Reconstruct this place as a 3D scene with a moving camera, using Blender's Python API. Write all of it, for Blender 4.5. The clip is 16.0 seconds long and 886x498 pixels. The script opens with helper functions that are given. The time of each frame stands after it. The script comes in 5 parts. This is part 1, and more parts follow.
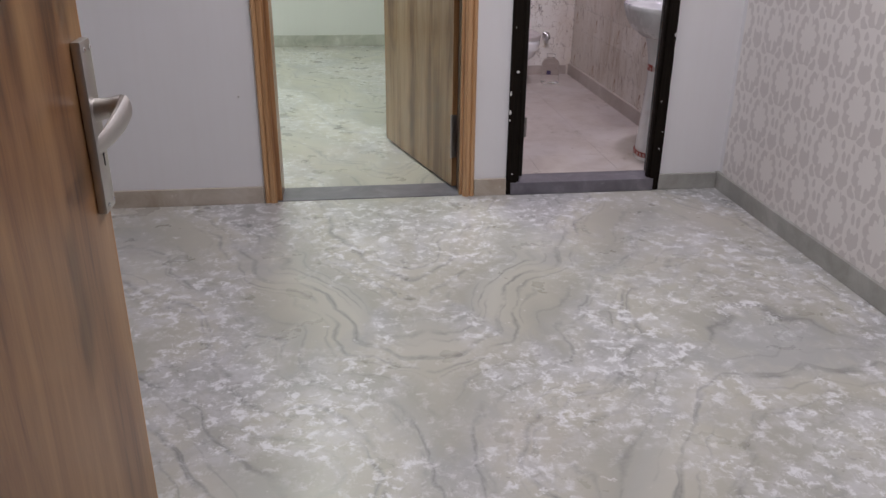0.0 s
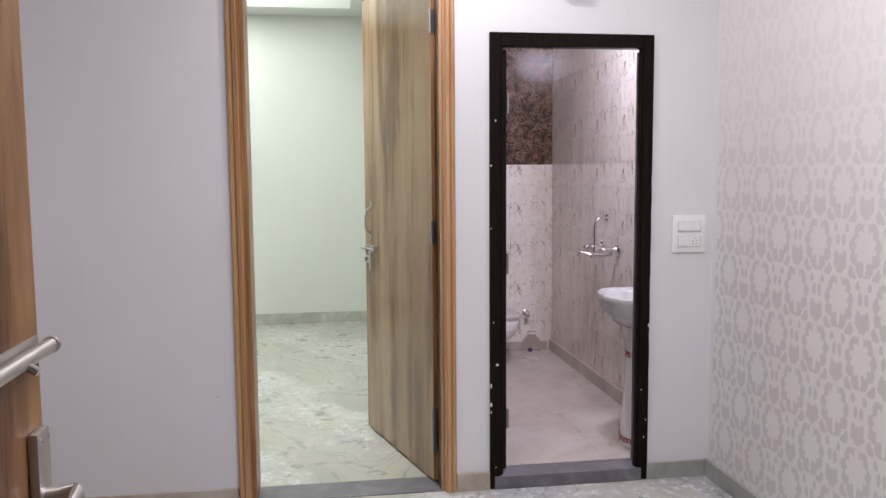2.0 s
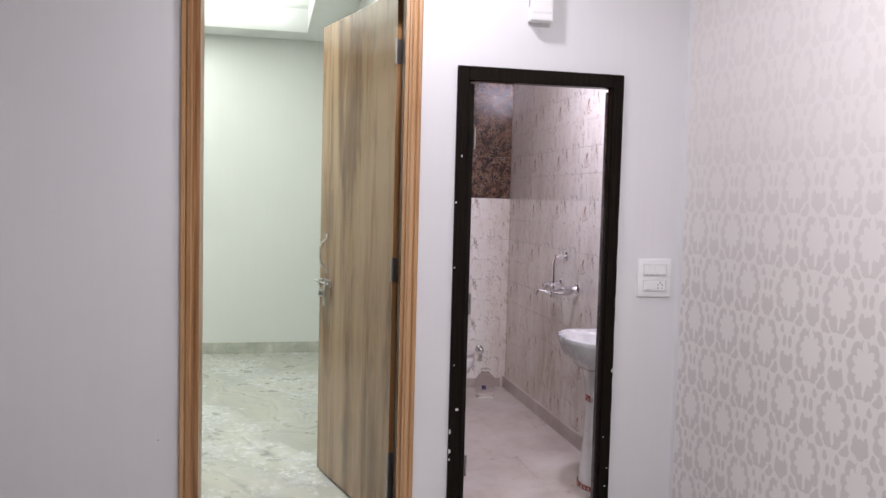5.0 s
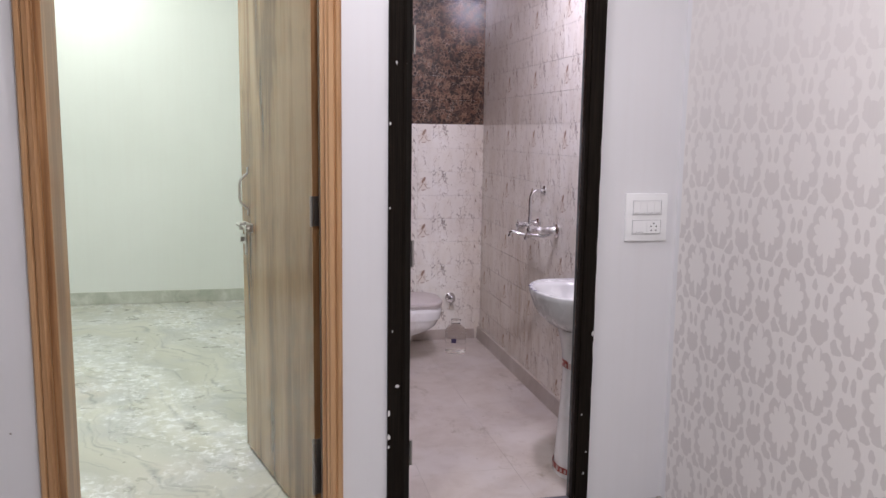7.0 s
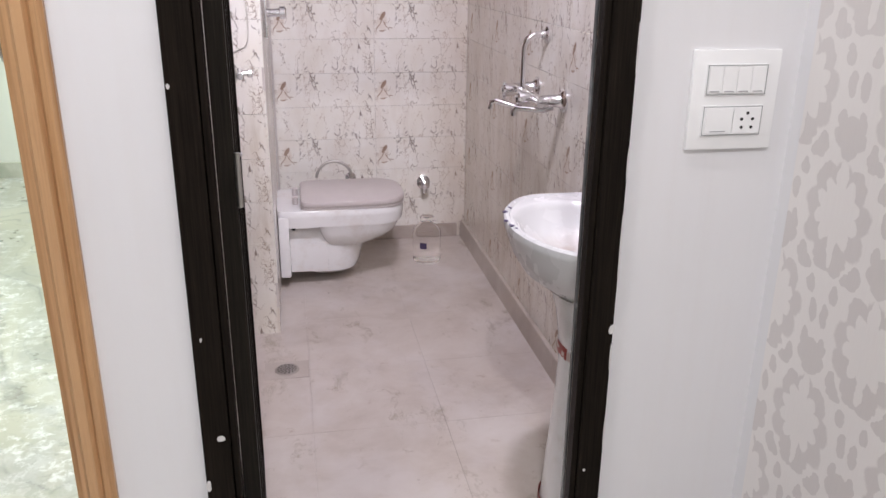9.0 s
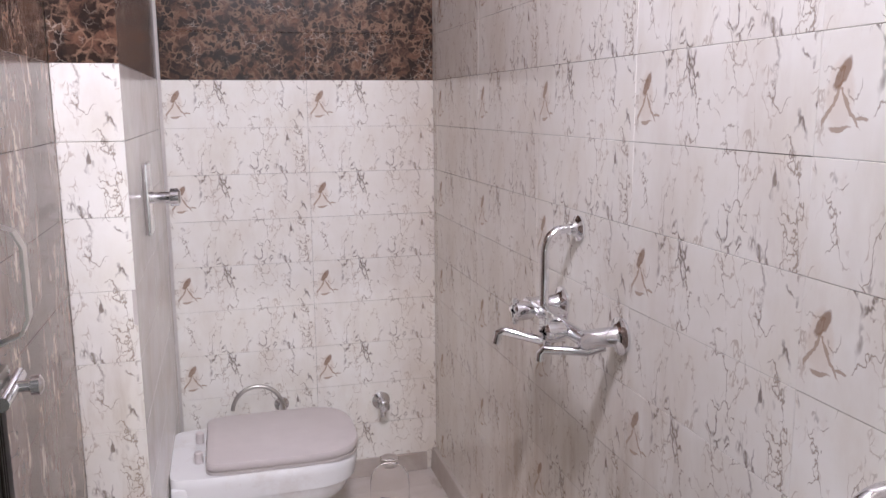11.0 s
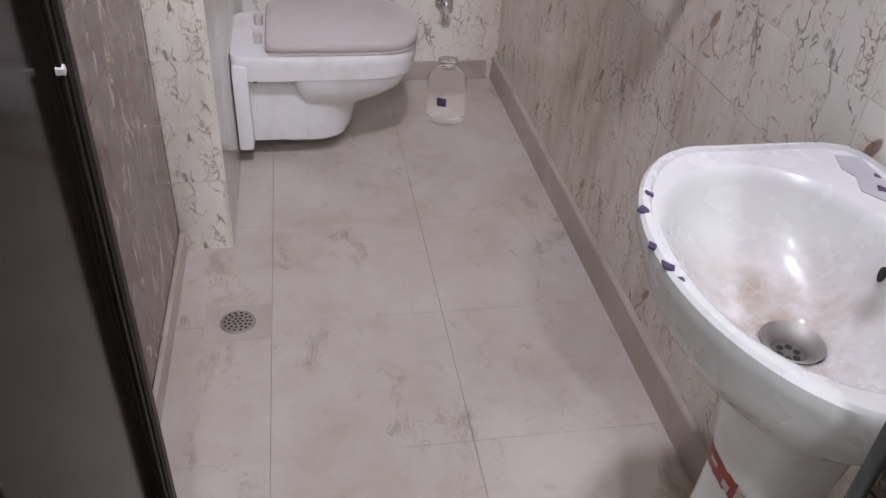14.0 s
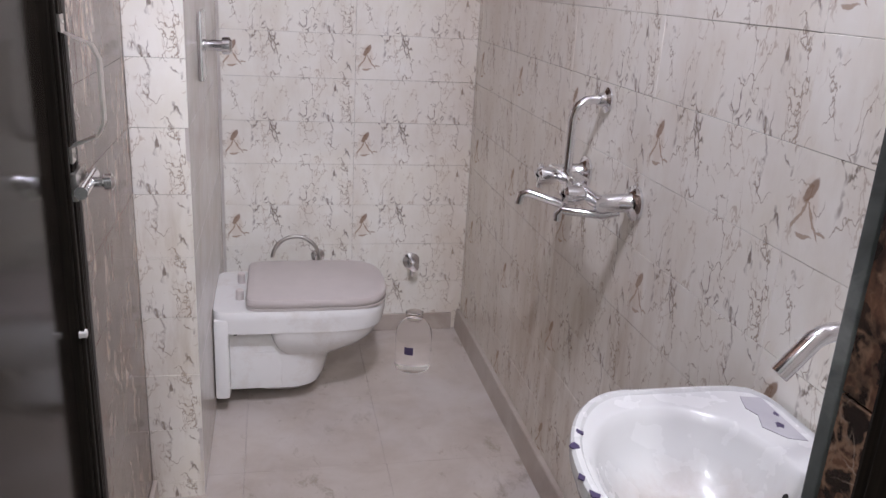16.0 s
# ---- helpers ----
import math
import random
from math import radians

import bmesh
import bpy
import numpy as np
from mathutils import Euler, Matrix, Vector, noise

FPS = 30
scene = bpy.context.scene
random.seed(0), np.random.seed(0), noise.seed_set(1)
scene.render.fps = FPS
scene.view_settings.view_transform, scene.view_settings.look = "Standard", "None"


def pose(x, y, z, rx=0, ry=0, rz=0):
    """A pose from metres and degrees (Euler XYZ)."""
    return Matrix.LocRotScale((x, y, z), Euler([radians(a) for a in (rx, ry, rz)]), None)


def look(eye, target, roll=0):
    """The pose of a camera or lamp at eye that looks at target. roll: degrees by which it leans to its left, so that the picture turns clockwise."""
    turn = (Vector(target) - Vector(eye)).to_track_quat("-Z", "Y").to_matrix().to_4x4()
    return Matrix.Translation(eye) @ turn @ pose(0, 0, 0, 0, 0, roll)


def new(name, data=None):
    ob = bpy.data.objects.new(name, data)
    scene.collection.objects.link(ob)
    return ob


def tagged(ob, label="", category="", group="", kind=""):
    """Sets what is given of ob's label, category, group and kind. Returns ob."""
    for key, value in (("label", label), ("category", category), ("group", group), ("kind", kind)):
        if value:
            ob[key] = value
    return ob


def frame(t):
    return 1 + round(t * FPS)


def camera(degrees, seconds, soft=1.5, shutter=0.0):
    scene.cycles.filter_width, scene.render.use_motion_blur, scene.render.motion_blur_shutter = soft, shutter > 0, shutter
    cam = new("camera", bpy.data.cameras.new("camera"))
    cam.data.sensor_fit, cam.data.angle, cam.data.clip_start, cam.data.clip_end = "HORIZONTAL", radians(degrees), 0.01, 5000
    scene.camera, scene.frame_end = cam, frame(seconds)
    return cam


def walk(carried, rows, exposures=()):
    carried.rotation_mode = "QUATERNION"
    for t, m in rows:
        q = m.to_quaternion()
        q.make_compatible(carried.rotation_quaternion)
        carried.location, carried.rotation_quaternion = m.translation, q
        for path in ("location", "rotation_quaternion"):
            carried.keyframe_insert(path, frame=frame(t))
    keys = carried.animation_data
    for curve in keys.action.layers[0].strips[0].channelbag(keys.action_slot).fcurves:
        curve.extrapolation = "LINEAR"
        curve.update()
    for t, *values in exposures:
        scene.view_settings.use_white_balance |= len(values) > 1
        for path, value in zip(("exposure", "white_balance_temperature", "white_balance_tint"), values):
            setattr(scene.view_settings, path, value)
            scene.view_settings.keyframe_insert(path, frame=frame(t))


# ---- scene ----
cam = camera(57.8, 16.0)
PATH = [
    (0, (-1.77, -3.432, 1.238), (-1.527, -1.613, 0.442), 0.6),
    (0.5, (-1.748, -3.404, 1.282), (-1.547, -1.515, 0.657), 0.6),
    (1, (-1.729, -3.389, 1.336), (-1.495, -1.45, 0.906), 0.2),
    (1.5, (-1.732, -3.387, 1.37), (-1.47, -1.428, 1.059), -0.2),
    (2, (-1.727, -3.391, 1.402), (-1.437, -1.421, 1.212), -0.4),
    (2.5, (-1.72, -3.392, 1.422), (-1.439, -1.415, 1.305), 0.2),
    (3, (-1.73, -3.368, 1.434), (-1.465, -1.386, 1.382), 0.6),
    (3.2, (-1.725, -3.363, 1.437), (-1.487, -1.378, 1.407), 0.5),
    (5.3, (-1.774, -3.172, 1.448), (-1.304, -1.237, 1.261), 0.7),
    (5.5, (-1.763, -3.112, 1.458), (-1.268, -1.194, 1.179), -0.0),
    (6, (-1.721, -2.983, 1.433), (-1.203, -1.105, 0.983), -1.1),
    (6.5, (-1.547, -2.761, 1.414), (-1.151, -0.86, 0.937), -1.6),
    (7, (-1.414, -2.575, 1.405), (-0.983, -0.644, 1.117), 0.8),
    (7.5, (-1.284, -2.288, 1.368), (-0.814, -0.431, 0.795), 1.1),
    (8, (-1.068, -1.984, 1.321), (-0.731, -0.144, 0.613), -1.7),
    (8.5, (-0.904, -1.63, 1.336), (-0.642, 0.242, 0.683), 0.5),
    (9, (-0.844, -1.246, 1.336), (-0.492, 0.603, 0.66), 0.6),
    (9.5, (-0.73, -0.845, 1.345), (-0.481, 1.06, 0.791), 0.7),
    (10, (-0.713, -0.484, 1.358), (-0.086, 1.365, 0.927), -1.4),
    (10.2, (-0.724, -0.385, 1.364), (-0.076, 1.475, 1.013), -1.5),
    (12.3, (-0.743, -0.204, 1.371), (-0.516, 1.729, 0.91), 2.1),
    (12.5, (-0.742, -0.202, 1.351), (-0.489, 1.689, 0.749), 2.1),
    (13, (-0.729, -0.205, 1.31), (-0.429, 1.569, 0.436), 2.1),
    (13.5, (-0.73, -0.222, 1.286), (-0.429, 1.449, 0.229), 3.0),
    (14, (-0.732, -0.231, 1.262), (-0.412, 1.357, 0.089), 3.5),
    (14.5, (-0.732, -0.244, 1.239), (-0.404, 1.251, -0.048), 3.4),
    (15, (-0.744, -0.256, 1.246), (-0.347, 1.221, -0.043), 4.5),
    (15.5, (-0.745, -0.283, 1.278), (-0.268, 1.393, 0.295), 4.2),
    (15.7, (-0.767, -0.316, 1.315), (-0.255, 1.44, 0.504), 4.9),
    (16, (-0.741, -0.373, 1.341), (-0.333, 1.481, 0.709), 3.3),
]
EXPOSURES = [(0, -0.42, 6500, 10), (1, -0.08, 6500, 10), (7.5, -0.08, 6500, 10), (9, 0.28, 6600, 4), (10.2, 0.42, 6550, 4), (12.3, 0.03, 6400, 0), (16, 0.02, 6400, 0)]
walk(cam, [(t, look(eye, target, roll)) for t, eye, target, roll in PATH], EXPOSURES)

# ---- world and lights ----
world = bpy.data.worlds.new("world")
scene.world = world
world.use_nodes = True
world.node_tree.nodes["Background"].inputs[0].default_value = (0.55, 0.6, 0.7, 1)
world.node_tree.nodes["Background"].inputs[1].default_value = 0.05


def lamp(name, at, aim, size, watts, colour, size_y=None):
    data = bpy.data.lights.new(name, "AREA")
    data.energy, data.color, data.size = watts, colour, size
    if size_y:
        data.shape, data.size_y = "RECTANGLE", size_y
    else:
        data.shape = "DISK"
    ob = new(name, data)
    ob.matrix_world = look(at, aim)
    return ob


ROOM_LIGHT = (1.0, 0.95, 1.05)
GREEN_LIGHT = (0.925, 0.99, 0.94)
BATH_LIGHT = (0.98, 0.895, 1.115)
lamp("lamp_room_front", (-1.25, -0.42, 2.815), (-1.25, -0.42, 0), 0.13, 15, ROOM_LIGHT)
lamp("lamp_room_middle", (-0.85, -1.85, 2.815), (-0.85, -1.85, 0), 0.13, 37, ROOM_LIGHT)
lamp("lamp_far_cove", (-2.72, 2.2, 2.86), (-2.72, 2.2, 5), 2.2, 70, GREEN_LIGHT, 3.0)
lamp("lamp_far_spot", (-2.72, 3.62, 2.815), (-2.72, 3.62, 0), 0.13, 9, GREEN_LIGHT)
# Added fill with no fixture of its own, brightens the far room.
lamp("fill_far_middle", (-2.0, 1.2, 2.815), (-2.0, 1.2, 0), 0.13, 20, GREEN_LIGHT)
lamp("lamp_bath", (-0.52, 0.30, 2.47), (-0.60, 2.25, 0.85), 0.18, 26, BATH_LIGHT)


# ---- materials ----
def material(name, rough=0.5, metal=0.0, colour=(0.5, 0.5, 0.5), coat=0.0):
    m = bpy.data.materials.new(name)
    m.use_nodes = True
    b = m.node_tree.nodes["Principled BSDF"]
    b.inputs["Base Color"].default_value = (*colour, 1)
    b.inputs["Roughness"].default_value = rough
    b.inputs["Metallic"].default_value = metal
    b.inputs["Coat Weight"].default_value = coat
    b.inputs["Coat Roughness"].default_value = 0.08
    return m


class Nodes:
    """Short hand for building a material's nodes."""

    def __init__(self, m):
        self.t = m.node_tree
        self.b = self.t.nodes["Principled BSDF"]

    def n(self, kind, **sets):
        node = self.t.nodes.new(kind)
        for k, v in sets.items():
            node.inputs[k.replace("_", " ")].default_value = v
        return node

    def link(self, a, b):
        self.t.links.new(a, b)

    def put(self, a, socket):
        if isinstance(a, (int, float)):
            socket.default_value = a
        else:
            self.link(a, socket)

    def coords(self, scale=(1, 1, 1), kind="Object", loc=(0, 0, 0)):
        c = self.t.nodes.new("ShaderNodeTexCoord")
        mp = self.t.nodes.new("ShaderNodeMapping")
        mp.inputs["Scale"].default_value = scale
        mp.inputs["Location"].default_value = loc
        self.link(c.outputs[kind], mp.inputs["Vector"])
        return mp.outputs["Vector"]

    def world_coords(self, scale=(1, 1, 1)):
        g = self.t.nodes.new("ShaderNodeNewGeometry")
        mp = self.t.nodes.new("ShaderNodeMapping")
        mp.inputs["Scale"].default_value = scale
        self.link(g.outputs["Position"], mp.inputs["Vector"])
        return mp.outputs["Vector"]

    def noise(self, vec, scale, detail=4, rough=0.55, distortion=0.0, out="Fac"):
        node = self.n("ShaderNodeTexNoise", Scale=scale, Detail=detail, Roughness=rough, Distortion=distortion)
        self.link(vec, node.inputs["Vector"])
        return node.outputs[out]

    def math(self, op, a, b=0.0, c=0.0):
        node = self.t.nodes.new("ShaderNodeMath")
        node.operation = op
        for v, s in zip((a, b, c), node.inputs):
            self.put(v, s)
        return node.outputs[0]

    def ramp(self, fac, stops):
        node = self.t.nodes.new("ShaderNodeValToRGB")
        while len(node.color_ramp.elements) < len(stops):
            node.color_ramp.elements.new(0.5)
        for e, (p, c) in zip(node.color_ramp.elements, stops):
            e.position = p
            e.color = (*c, 1) if len(c) == 3 else c
        self.link(fac, node.inputs["Fac"])
        return node.outputs["Color"]

    def step(self, fac, lo, hi):
        node = self.n("ShaderNodeMapRange")
        node.inputs["From Min"].default_value = lo
        node.inputs["From Max"].default_value = hi
        self.link(fac, node.inputs["Value"])
        return node.outputs["Result"]

    def mix(self, fac, a, b, blend="MIX"):
        node = self.t.nodes.new("ShaderNodeMix")
        node.data_type, node.blend_type = "RGBA", blend
        self.put(fac, node.inputs[0])
        for v, s in ((a, node.inputs[6]), (b, node.inputs[7])):
            if isinstance(v, tuple):
                s.default_value = (*v, 1)
            else:
                self.link(v, s)
        return node.outputs[2]

    def warp(self, vec, scale, amount, detail=2):
        nz = self.noise(vec, scale, detail, out="Color")
        sub = self.t.nodes.new("ShaderNodeVectorMath")
        sub.operation = "SUBTRACT"
        self.link(nz, sub.inputs[0])
        sub.inputs[1].default_value = (0.5, 0.5, 0.5)
        sc = self.t.nodes.new("ShaderNodeVectorMath")
        sc.operation = "SCALE"
        self.link(sub.outputs[0], sc.inputs[0])
        sc.inputs["Scale"].default_value = amount
        add = self.t.nodes.new("ShaderNodeVectorMath")
        add.operation = "ADD"
        self.link(vec, add.inputs[0])
        self.link(sc.outputs[0], add.inputs[1])
        return add.outputs[0]

    def edge(self, vec, scale):
        v = self.n("ShaderNodeTexVoronoi", Scale=scale)
        v.feature = "DISTANCE_TO_EDGE"
        self.link(vec, v.inputs["Vector"])
        return v.outputs["Distance"]

    def colour(self, c):
        self.link(c, self.b.inputs["Base Color"])

    def rough(self, c):
        self.link(c, self.b.inputs["Roughness"])

    def bump(self, h, strength=0.2, distance=0.002):
        node = self.n("ShaderNodeBump", Strength=strength, Distance=distance)
        self.link(h, node.inputs["Height"])
        self.link(node.outputs["Normal"], self.b.inputs["Normal"])


def paint_material(name, base, dirt=(0.62, 0.58, 0.54)):
    m = material(name, 0.38)
    s = Nodes(m)
    w = s.world_coords()
    big = s.noise(w, 1.3, 3)
    streak = s.noise(s.world_coords((14, 14, 0.6)), 3.0, 4)
    tint = s.mix(s.step(big, 0.35, 0.75), base, tuple(v * 0.95 for v in base))
    tint = s.mix(s.math("MULTIPLY", s.step(streak, 0.45, 0.8), 0.10), tint, dirt)
    spots = s.step(s.noise(w, 24, 2), 0.76, 0.80)
    s.colour(s.mix(s.math("MULTIPLY", spots, 0.15), tint, dirt))
    s.rough(s.step(s.noise(w, 9, 4), -0.6, 1.6))
    s.bump(s.noise(w, 160, 3), 0.12, 0.0006)
    return m


def wallpaper_material():
    """Damask: petalled flowers inside an ogee lattice of leafy scrolls, satin on a matt ground."""
    m = material("damask_wallpaper", 0.5)
    s = Nodes(m)
    w = s.warp(s.world_coords(), 38, 0.017, 3)
    sep = s.t.nodes.new("ShaderNodeSeparateXYZ")
    s.link(w, sep.inputs[0])
    y, z = sep.outputs[1], sep.outputs[2]
    px, pz = 0.25, 0.375

    def cell(oy, oz):
        u = s.math("SUBTRACT", s.math("FRACT", s.math("DIVIDE", s.math("SUBTRACT", y, oy - 20 * px), px)), 0.5)
        v = s.math("SUBTRACT", s.math("FRACT", s.math("DIVIDE", s.math("SUBTRACT", z, oz - 20 * pz), pz)), 0.5)
        return s.math("MULTIPLY", u, px), s.math("MULTIPLY", v, pz)

    def disc(u, v, cu, cv, ru, rv, mirror=True, petals=0, depth=0.0):
        a = s.math("DIVIDE", s.math("SUBTRACT", s.math("ABSOLUTE", u) if mirror else u, cu), ru)
        b = s.math("DIVIDE", s.math("SUBTRACT", v, cv), rv)
        d = s.math("SQRT", s.math("ADD", s.math("MULTIPLY", a, a), s.math("MULTIPLY", b, b)))
        if petals:
            lobe = s.math("ABSOLUTE", s.math("COSINE", s.math("MULTIPLY", s.math("ARCTAN2", a, b), petals / 2)))
            d = s.math("SUBTRACT", d, s.math("MULTIPLY", lobe, depth))
        return s.step(d, 1.03, 0.95)

    light, dark = None, None
    for oy, oz in ((-0.785 + px / 2, 1.15 + pz / 2), (-0.660 + px / 2, 0.9625 + pz / 2)):
        u, v = cell(oy, oz)
        # toothed flower in its dark ogee halo, a notched gem above it, a small lyre above that
        flower = disc(u, v, 0, 0.002, 0.041, 0.047, False, 10, 0.36)
        stem = disc(u, v, 0, -0.066, 0.008, 0.026, False)
        crown = disc(u, v, 0, 0.064, 0.011, 0.018, False, 3, 0.3)
        halo = disc(u, v, 0, -0.006, 0.067, 0.076, False, 9, 0.20)
        tip = disc(u, v, 0, -0.080, 0.036, 0.018, False, 5, 0.25)
        shoulder = disc(u, v, 0.034, 0.050, 0.022, 0.024, True, 3, 0.2)
        gem = disc(u, v, 0, 0.122, 0.028, 0.026, False, 4, 0.30)
        horn = disc(u, v, 0.022, 0.148, 0.010, 0.014, True, 3, 0.3)
        lyre = disc(u, v, 0.015, 0.203, 0.0105, 0.022, True)
        lyre_low = disc(u, v, 0.015, -0.172, 0.0105, 0.022, True)
        eye = disc(u, v, 0.058, 0.104, 0.011, 0.014, True, 3, 0.35)
        notch = disc(u, v, 0.056, -0.098, 0.015, 0.010, True, 3, 0.35)
        fork = disc(u, v, 0.030, -0.130, 0.009, 0.013, True, 3, 0.3)
        for p in (halo, tip, shoulder, gem, horn, lyre, lyre_low, eye, notch, fork):
            dark = p if dark is None else s.math("MAXIMUM", dark, p)
        for p in (flower, stem, crown):
            light = p if light is None else s.math("MAXIMUM", light, p)
    total = s.math("MAXIMUM", light, s.math("SUBTRACT", 1.0, dark))
    fibre = s.noise(s.world_coords((1, 90, 3)), 6, 3)
    # glare that washes out the upper pattern, painted as fading contrast
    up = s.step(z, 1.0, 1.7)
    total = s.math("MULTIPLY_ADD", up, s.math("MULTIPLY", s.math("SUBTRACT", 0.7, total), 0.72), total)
    ground = s.mix(fibre, (0.60, 0.565, 0.545), (0.655, 0.62, 0.60))
    figure = s.mix(fibre, (0.74, 0.71, 0.685), (0.80, 0.77, 0.745))
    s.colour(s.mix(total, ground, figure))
    s.link(s.math("MULTIPLY_ADD", total, 0.16, 0.30), s.b.inputs["Roughness"])
    s.bump(s.math("ADD", total, s.math("MULTIPLY", fibre, 0.3)), 0.3, 0.0005)
    return m


def marble_floor_material():
    """Book-matched swirled marble: plain beige fields, grey flow lines, ragged bands of white crystal."""
    m = material("polished_floor_marble", 0.2)
    s = Nodes(m)
    w = s.world_coords()
    sep = s.t.nodes.new("ShaderNodeSeparateXYZ")
    s.link(s.warp(w, 2.6, 0.10, 3), sep.inputs[0])
    com = s.t.nodes.new("ShaderNodeCombineXYZ")
    s.link(s.math("PINGPONG", s.math("ADD", sep.outputs[0], 1.53), 1.07), com.inputs[0])
    s.link(s.math("MULTIPLY", sep.outputs[1], 0.8), com.inputs[1])
    book = s.warp(com.outputs[0], 1.4, 0.42, 3)
    flow = s.warp(book, 5, 0.10, 5)
    folds = s.t.nodes.new("ShaderNodeSeparateXYZ")
    s.link(s.warp(flow, 13, 0.034, 5), folds.inputs[0])
    level = s.math("SUBTRACT", s.math("MULTIPLY", folds.outputs[1], 1.15), s.math("MULTIPLY", folds.outputs[0], 1.55))
    level = s.math("MULTIPLY_ADD", s.noise(book, 1.1, 2, 0.4), 2.0, level)
    band = s.math("FRACT", s.math("MULTIPLY", level, 1.3))
    base = s.ramp(band, [(0.0, (0.375, 0.37, 0.32)), (0.25, (0.44, 0.43, 0.365)), (0.6, (0.485, 0.475, 0.415)), (0.9, (0.41, 0.41, 0.37)), (1.0, (0.375, 0.37, 0.32))])
    rosy = s.step(s.noise(w, 0.9, 2), 0.55, 0.70)
    base = s.mix(s.math("MULTIPLY", rosy, 0.4), base, (0.47, 0.41, 0.385))
    grey = s.step(s.noise(flow, 2.2, 6, 0.62), 0.50, 0.62)
    base = s.mix(s.math("MULTIPLY", grey, 0.75), base, (0.36, 0.365, 0.36))
    # flow lines: contours of the same field, broken and of uneven strength
    for count, wide, power, seed in ((1.3, 0.045, 0.80, 1.0), (2.9, 0.06, 0.66, 4.0), (6.1, 0.10, 0.40, 8.0)):
        lev = s.math("FRACT", s.math("MULTIPLY", level, count))
        line = s.step(s.math("ABSOLUTE", s.math("SUBTRACT", lev, 0.5)), wide, 0.0)
        gate = s.step(s.noise(s.coords((1, 1, 1), loc=(seed, seed, 0)), 3.0, 6, 0.66), 0.42, 0.56)
        base = s.mix(s.math("MULTIPLY", s.math("MULTIPLY", line, gate), power), base, (0.19, 0.19, 0.18))
    # white crystal crumbs in ragged bands that follow the flow
    crumbs = s.warp(w, 26, 0.05, 5)
    swing = s.math("MULTIPLY", s.math("SINE", s.math("MULTIPLY", level, 4.1)), 0.075)
    zone = s.step(s.math("ADD", s.noise(flow, 1.9, 6, 0.64), swing), 0.435, 0.555)
    zone = s.math("MULTIPLY", zone, s.step(s.noise(s.coords((1, 1, 1), loc=(5, 2, 0)), 1.1, 3), 0.30, 0.46))
    veil = s.math("MULTIPLY", s.step(s.noise(crumbs, 9, 6, 0.68), 0.44, 0.62), zone)
    base = s.mix(s.math("MULTIPLY", veil, 0.60), base, (0.60, 0.60, 0.61))
    grains = s.step(s.noise(crumbs, 20, 8, 0.74), 0.515, 0.59)
    base = s.mix(s.math("MULTIPLY", s.math("MULTIPLY", grains, zone), 0.85), base, (0.76, 0.765, 0.775))
    stray = s.step(s.noise(crumbs, 20, 5, 0.6), 0.66, 0.70)
    base = s.mix(s.math("MULTIPLY", stray, 0.7), base, (0.72, 0.72, 0.73))
    pits = s.step(s.noise(crumbs, 30, 4, 0.7), 0.62, 0.69)
    base = s.mix(s.math("MULTIPLY", s.math("MULTIPLY", pits, zone), 0.45), base, (0.20, 0.195, 0.19))
    s.colour(base)
    s.link(s.math("MULTIPLY_ADD", s.noise(w, 6, 5), 0.25, 0.18), s.b.inputs["Roughness"])
    s.bump(s.noise(w, 14, 4), 0.05, 0.002)
    return m


def stone_material(name, dark, mid, light, rough=0.35):
    m = material(name, rough)
    s = Nodes(m)
    w = s.world_coords()
    c = s.ramp(s.noise(s.warp(w, 4, 0.3), 6, 6, 0.62), [(0.3, dark), (0.52, mid), (0.75, light)])
    spots = s.step(s.noise(w, 30, 4), 0.66, 0.74)
    s.colour(s.mix(s.math("MULTIPLY", spots, 0.6), c, light))
    s.bump(s.noise(w, 40, 4), 0.12, 0.001)
    return m


def emperador_material():
    """Near-black brown marble broken into rounded pieces by a tan web, with a few pale threads."""
    m = material("brown_marble_tile", 0.14)
    s = Nodes(m)
    g = s.t.nodes.new("ShaderNodeObjectInfo")
    w = s.warp(s.world_coords(), 24, 0.055, 6)
    cell = s.n("ShaderNodeTexVoronoi", Scale=46.0)
    s.link(w, cell.inputs["Vector"])
    sep = s.t.nodes.new("ShaderNodeSeparateColor")
    s.link(cell.outputs["Color"], sep.inputs[0])
    cloud = s.noise(w, 30, 5, 0.6)
    c = s.mix(s.step(cloud, 0.40, 0.62), (0.030, 0.019, 0.016), (0.150, 0.078, 0.050))
    c = s.mix(s.math("MULTIPLY", s.step(sep.outputs[0], 0.45, 0.55), 0.85), c, (0.016, 0.013, 0.012))
    rim = s.step(s.edge(w, 46.0), 0.16, 0.03)
    c = s.mix(s.math("MULTIPLY", s.math("MULTIPLY", rim, s.step(s.noise(w, 20, 4), 0.42, 0.56)), 0.8), c, (0.27, 0.165, 0.11))
    thread = s.step(s.edge(s.warp(s.world_coords(), 26, 0.04, 5), 40.0), 0.055, 0.0)
    c = s.mix(s.math("MULTIPLY", s.math("MULTIPLY", thread, s.step(s.noise(w, 13, 3), 0.50, 0.62)), 0.6), c, (0.55, 0.44, 0.36))
    s.colour(s.mix(s.math("MULTIPLY", g.outputs["Random"], 0.2), c, (0.06, 0.035, 0.022)))
    s.link(s.math("MULTIPLY_ADD", s.noise(s.world_coords(), 12, 4), 0.2, 0.08), s.b.inputs["Roughness"])
    return m


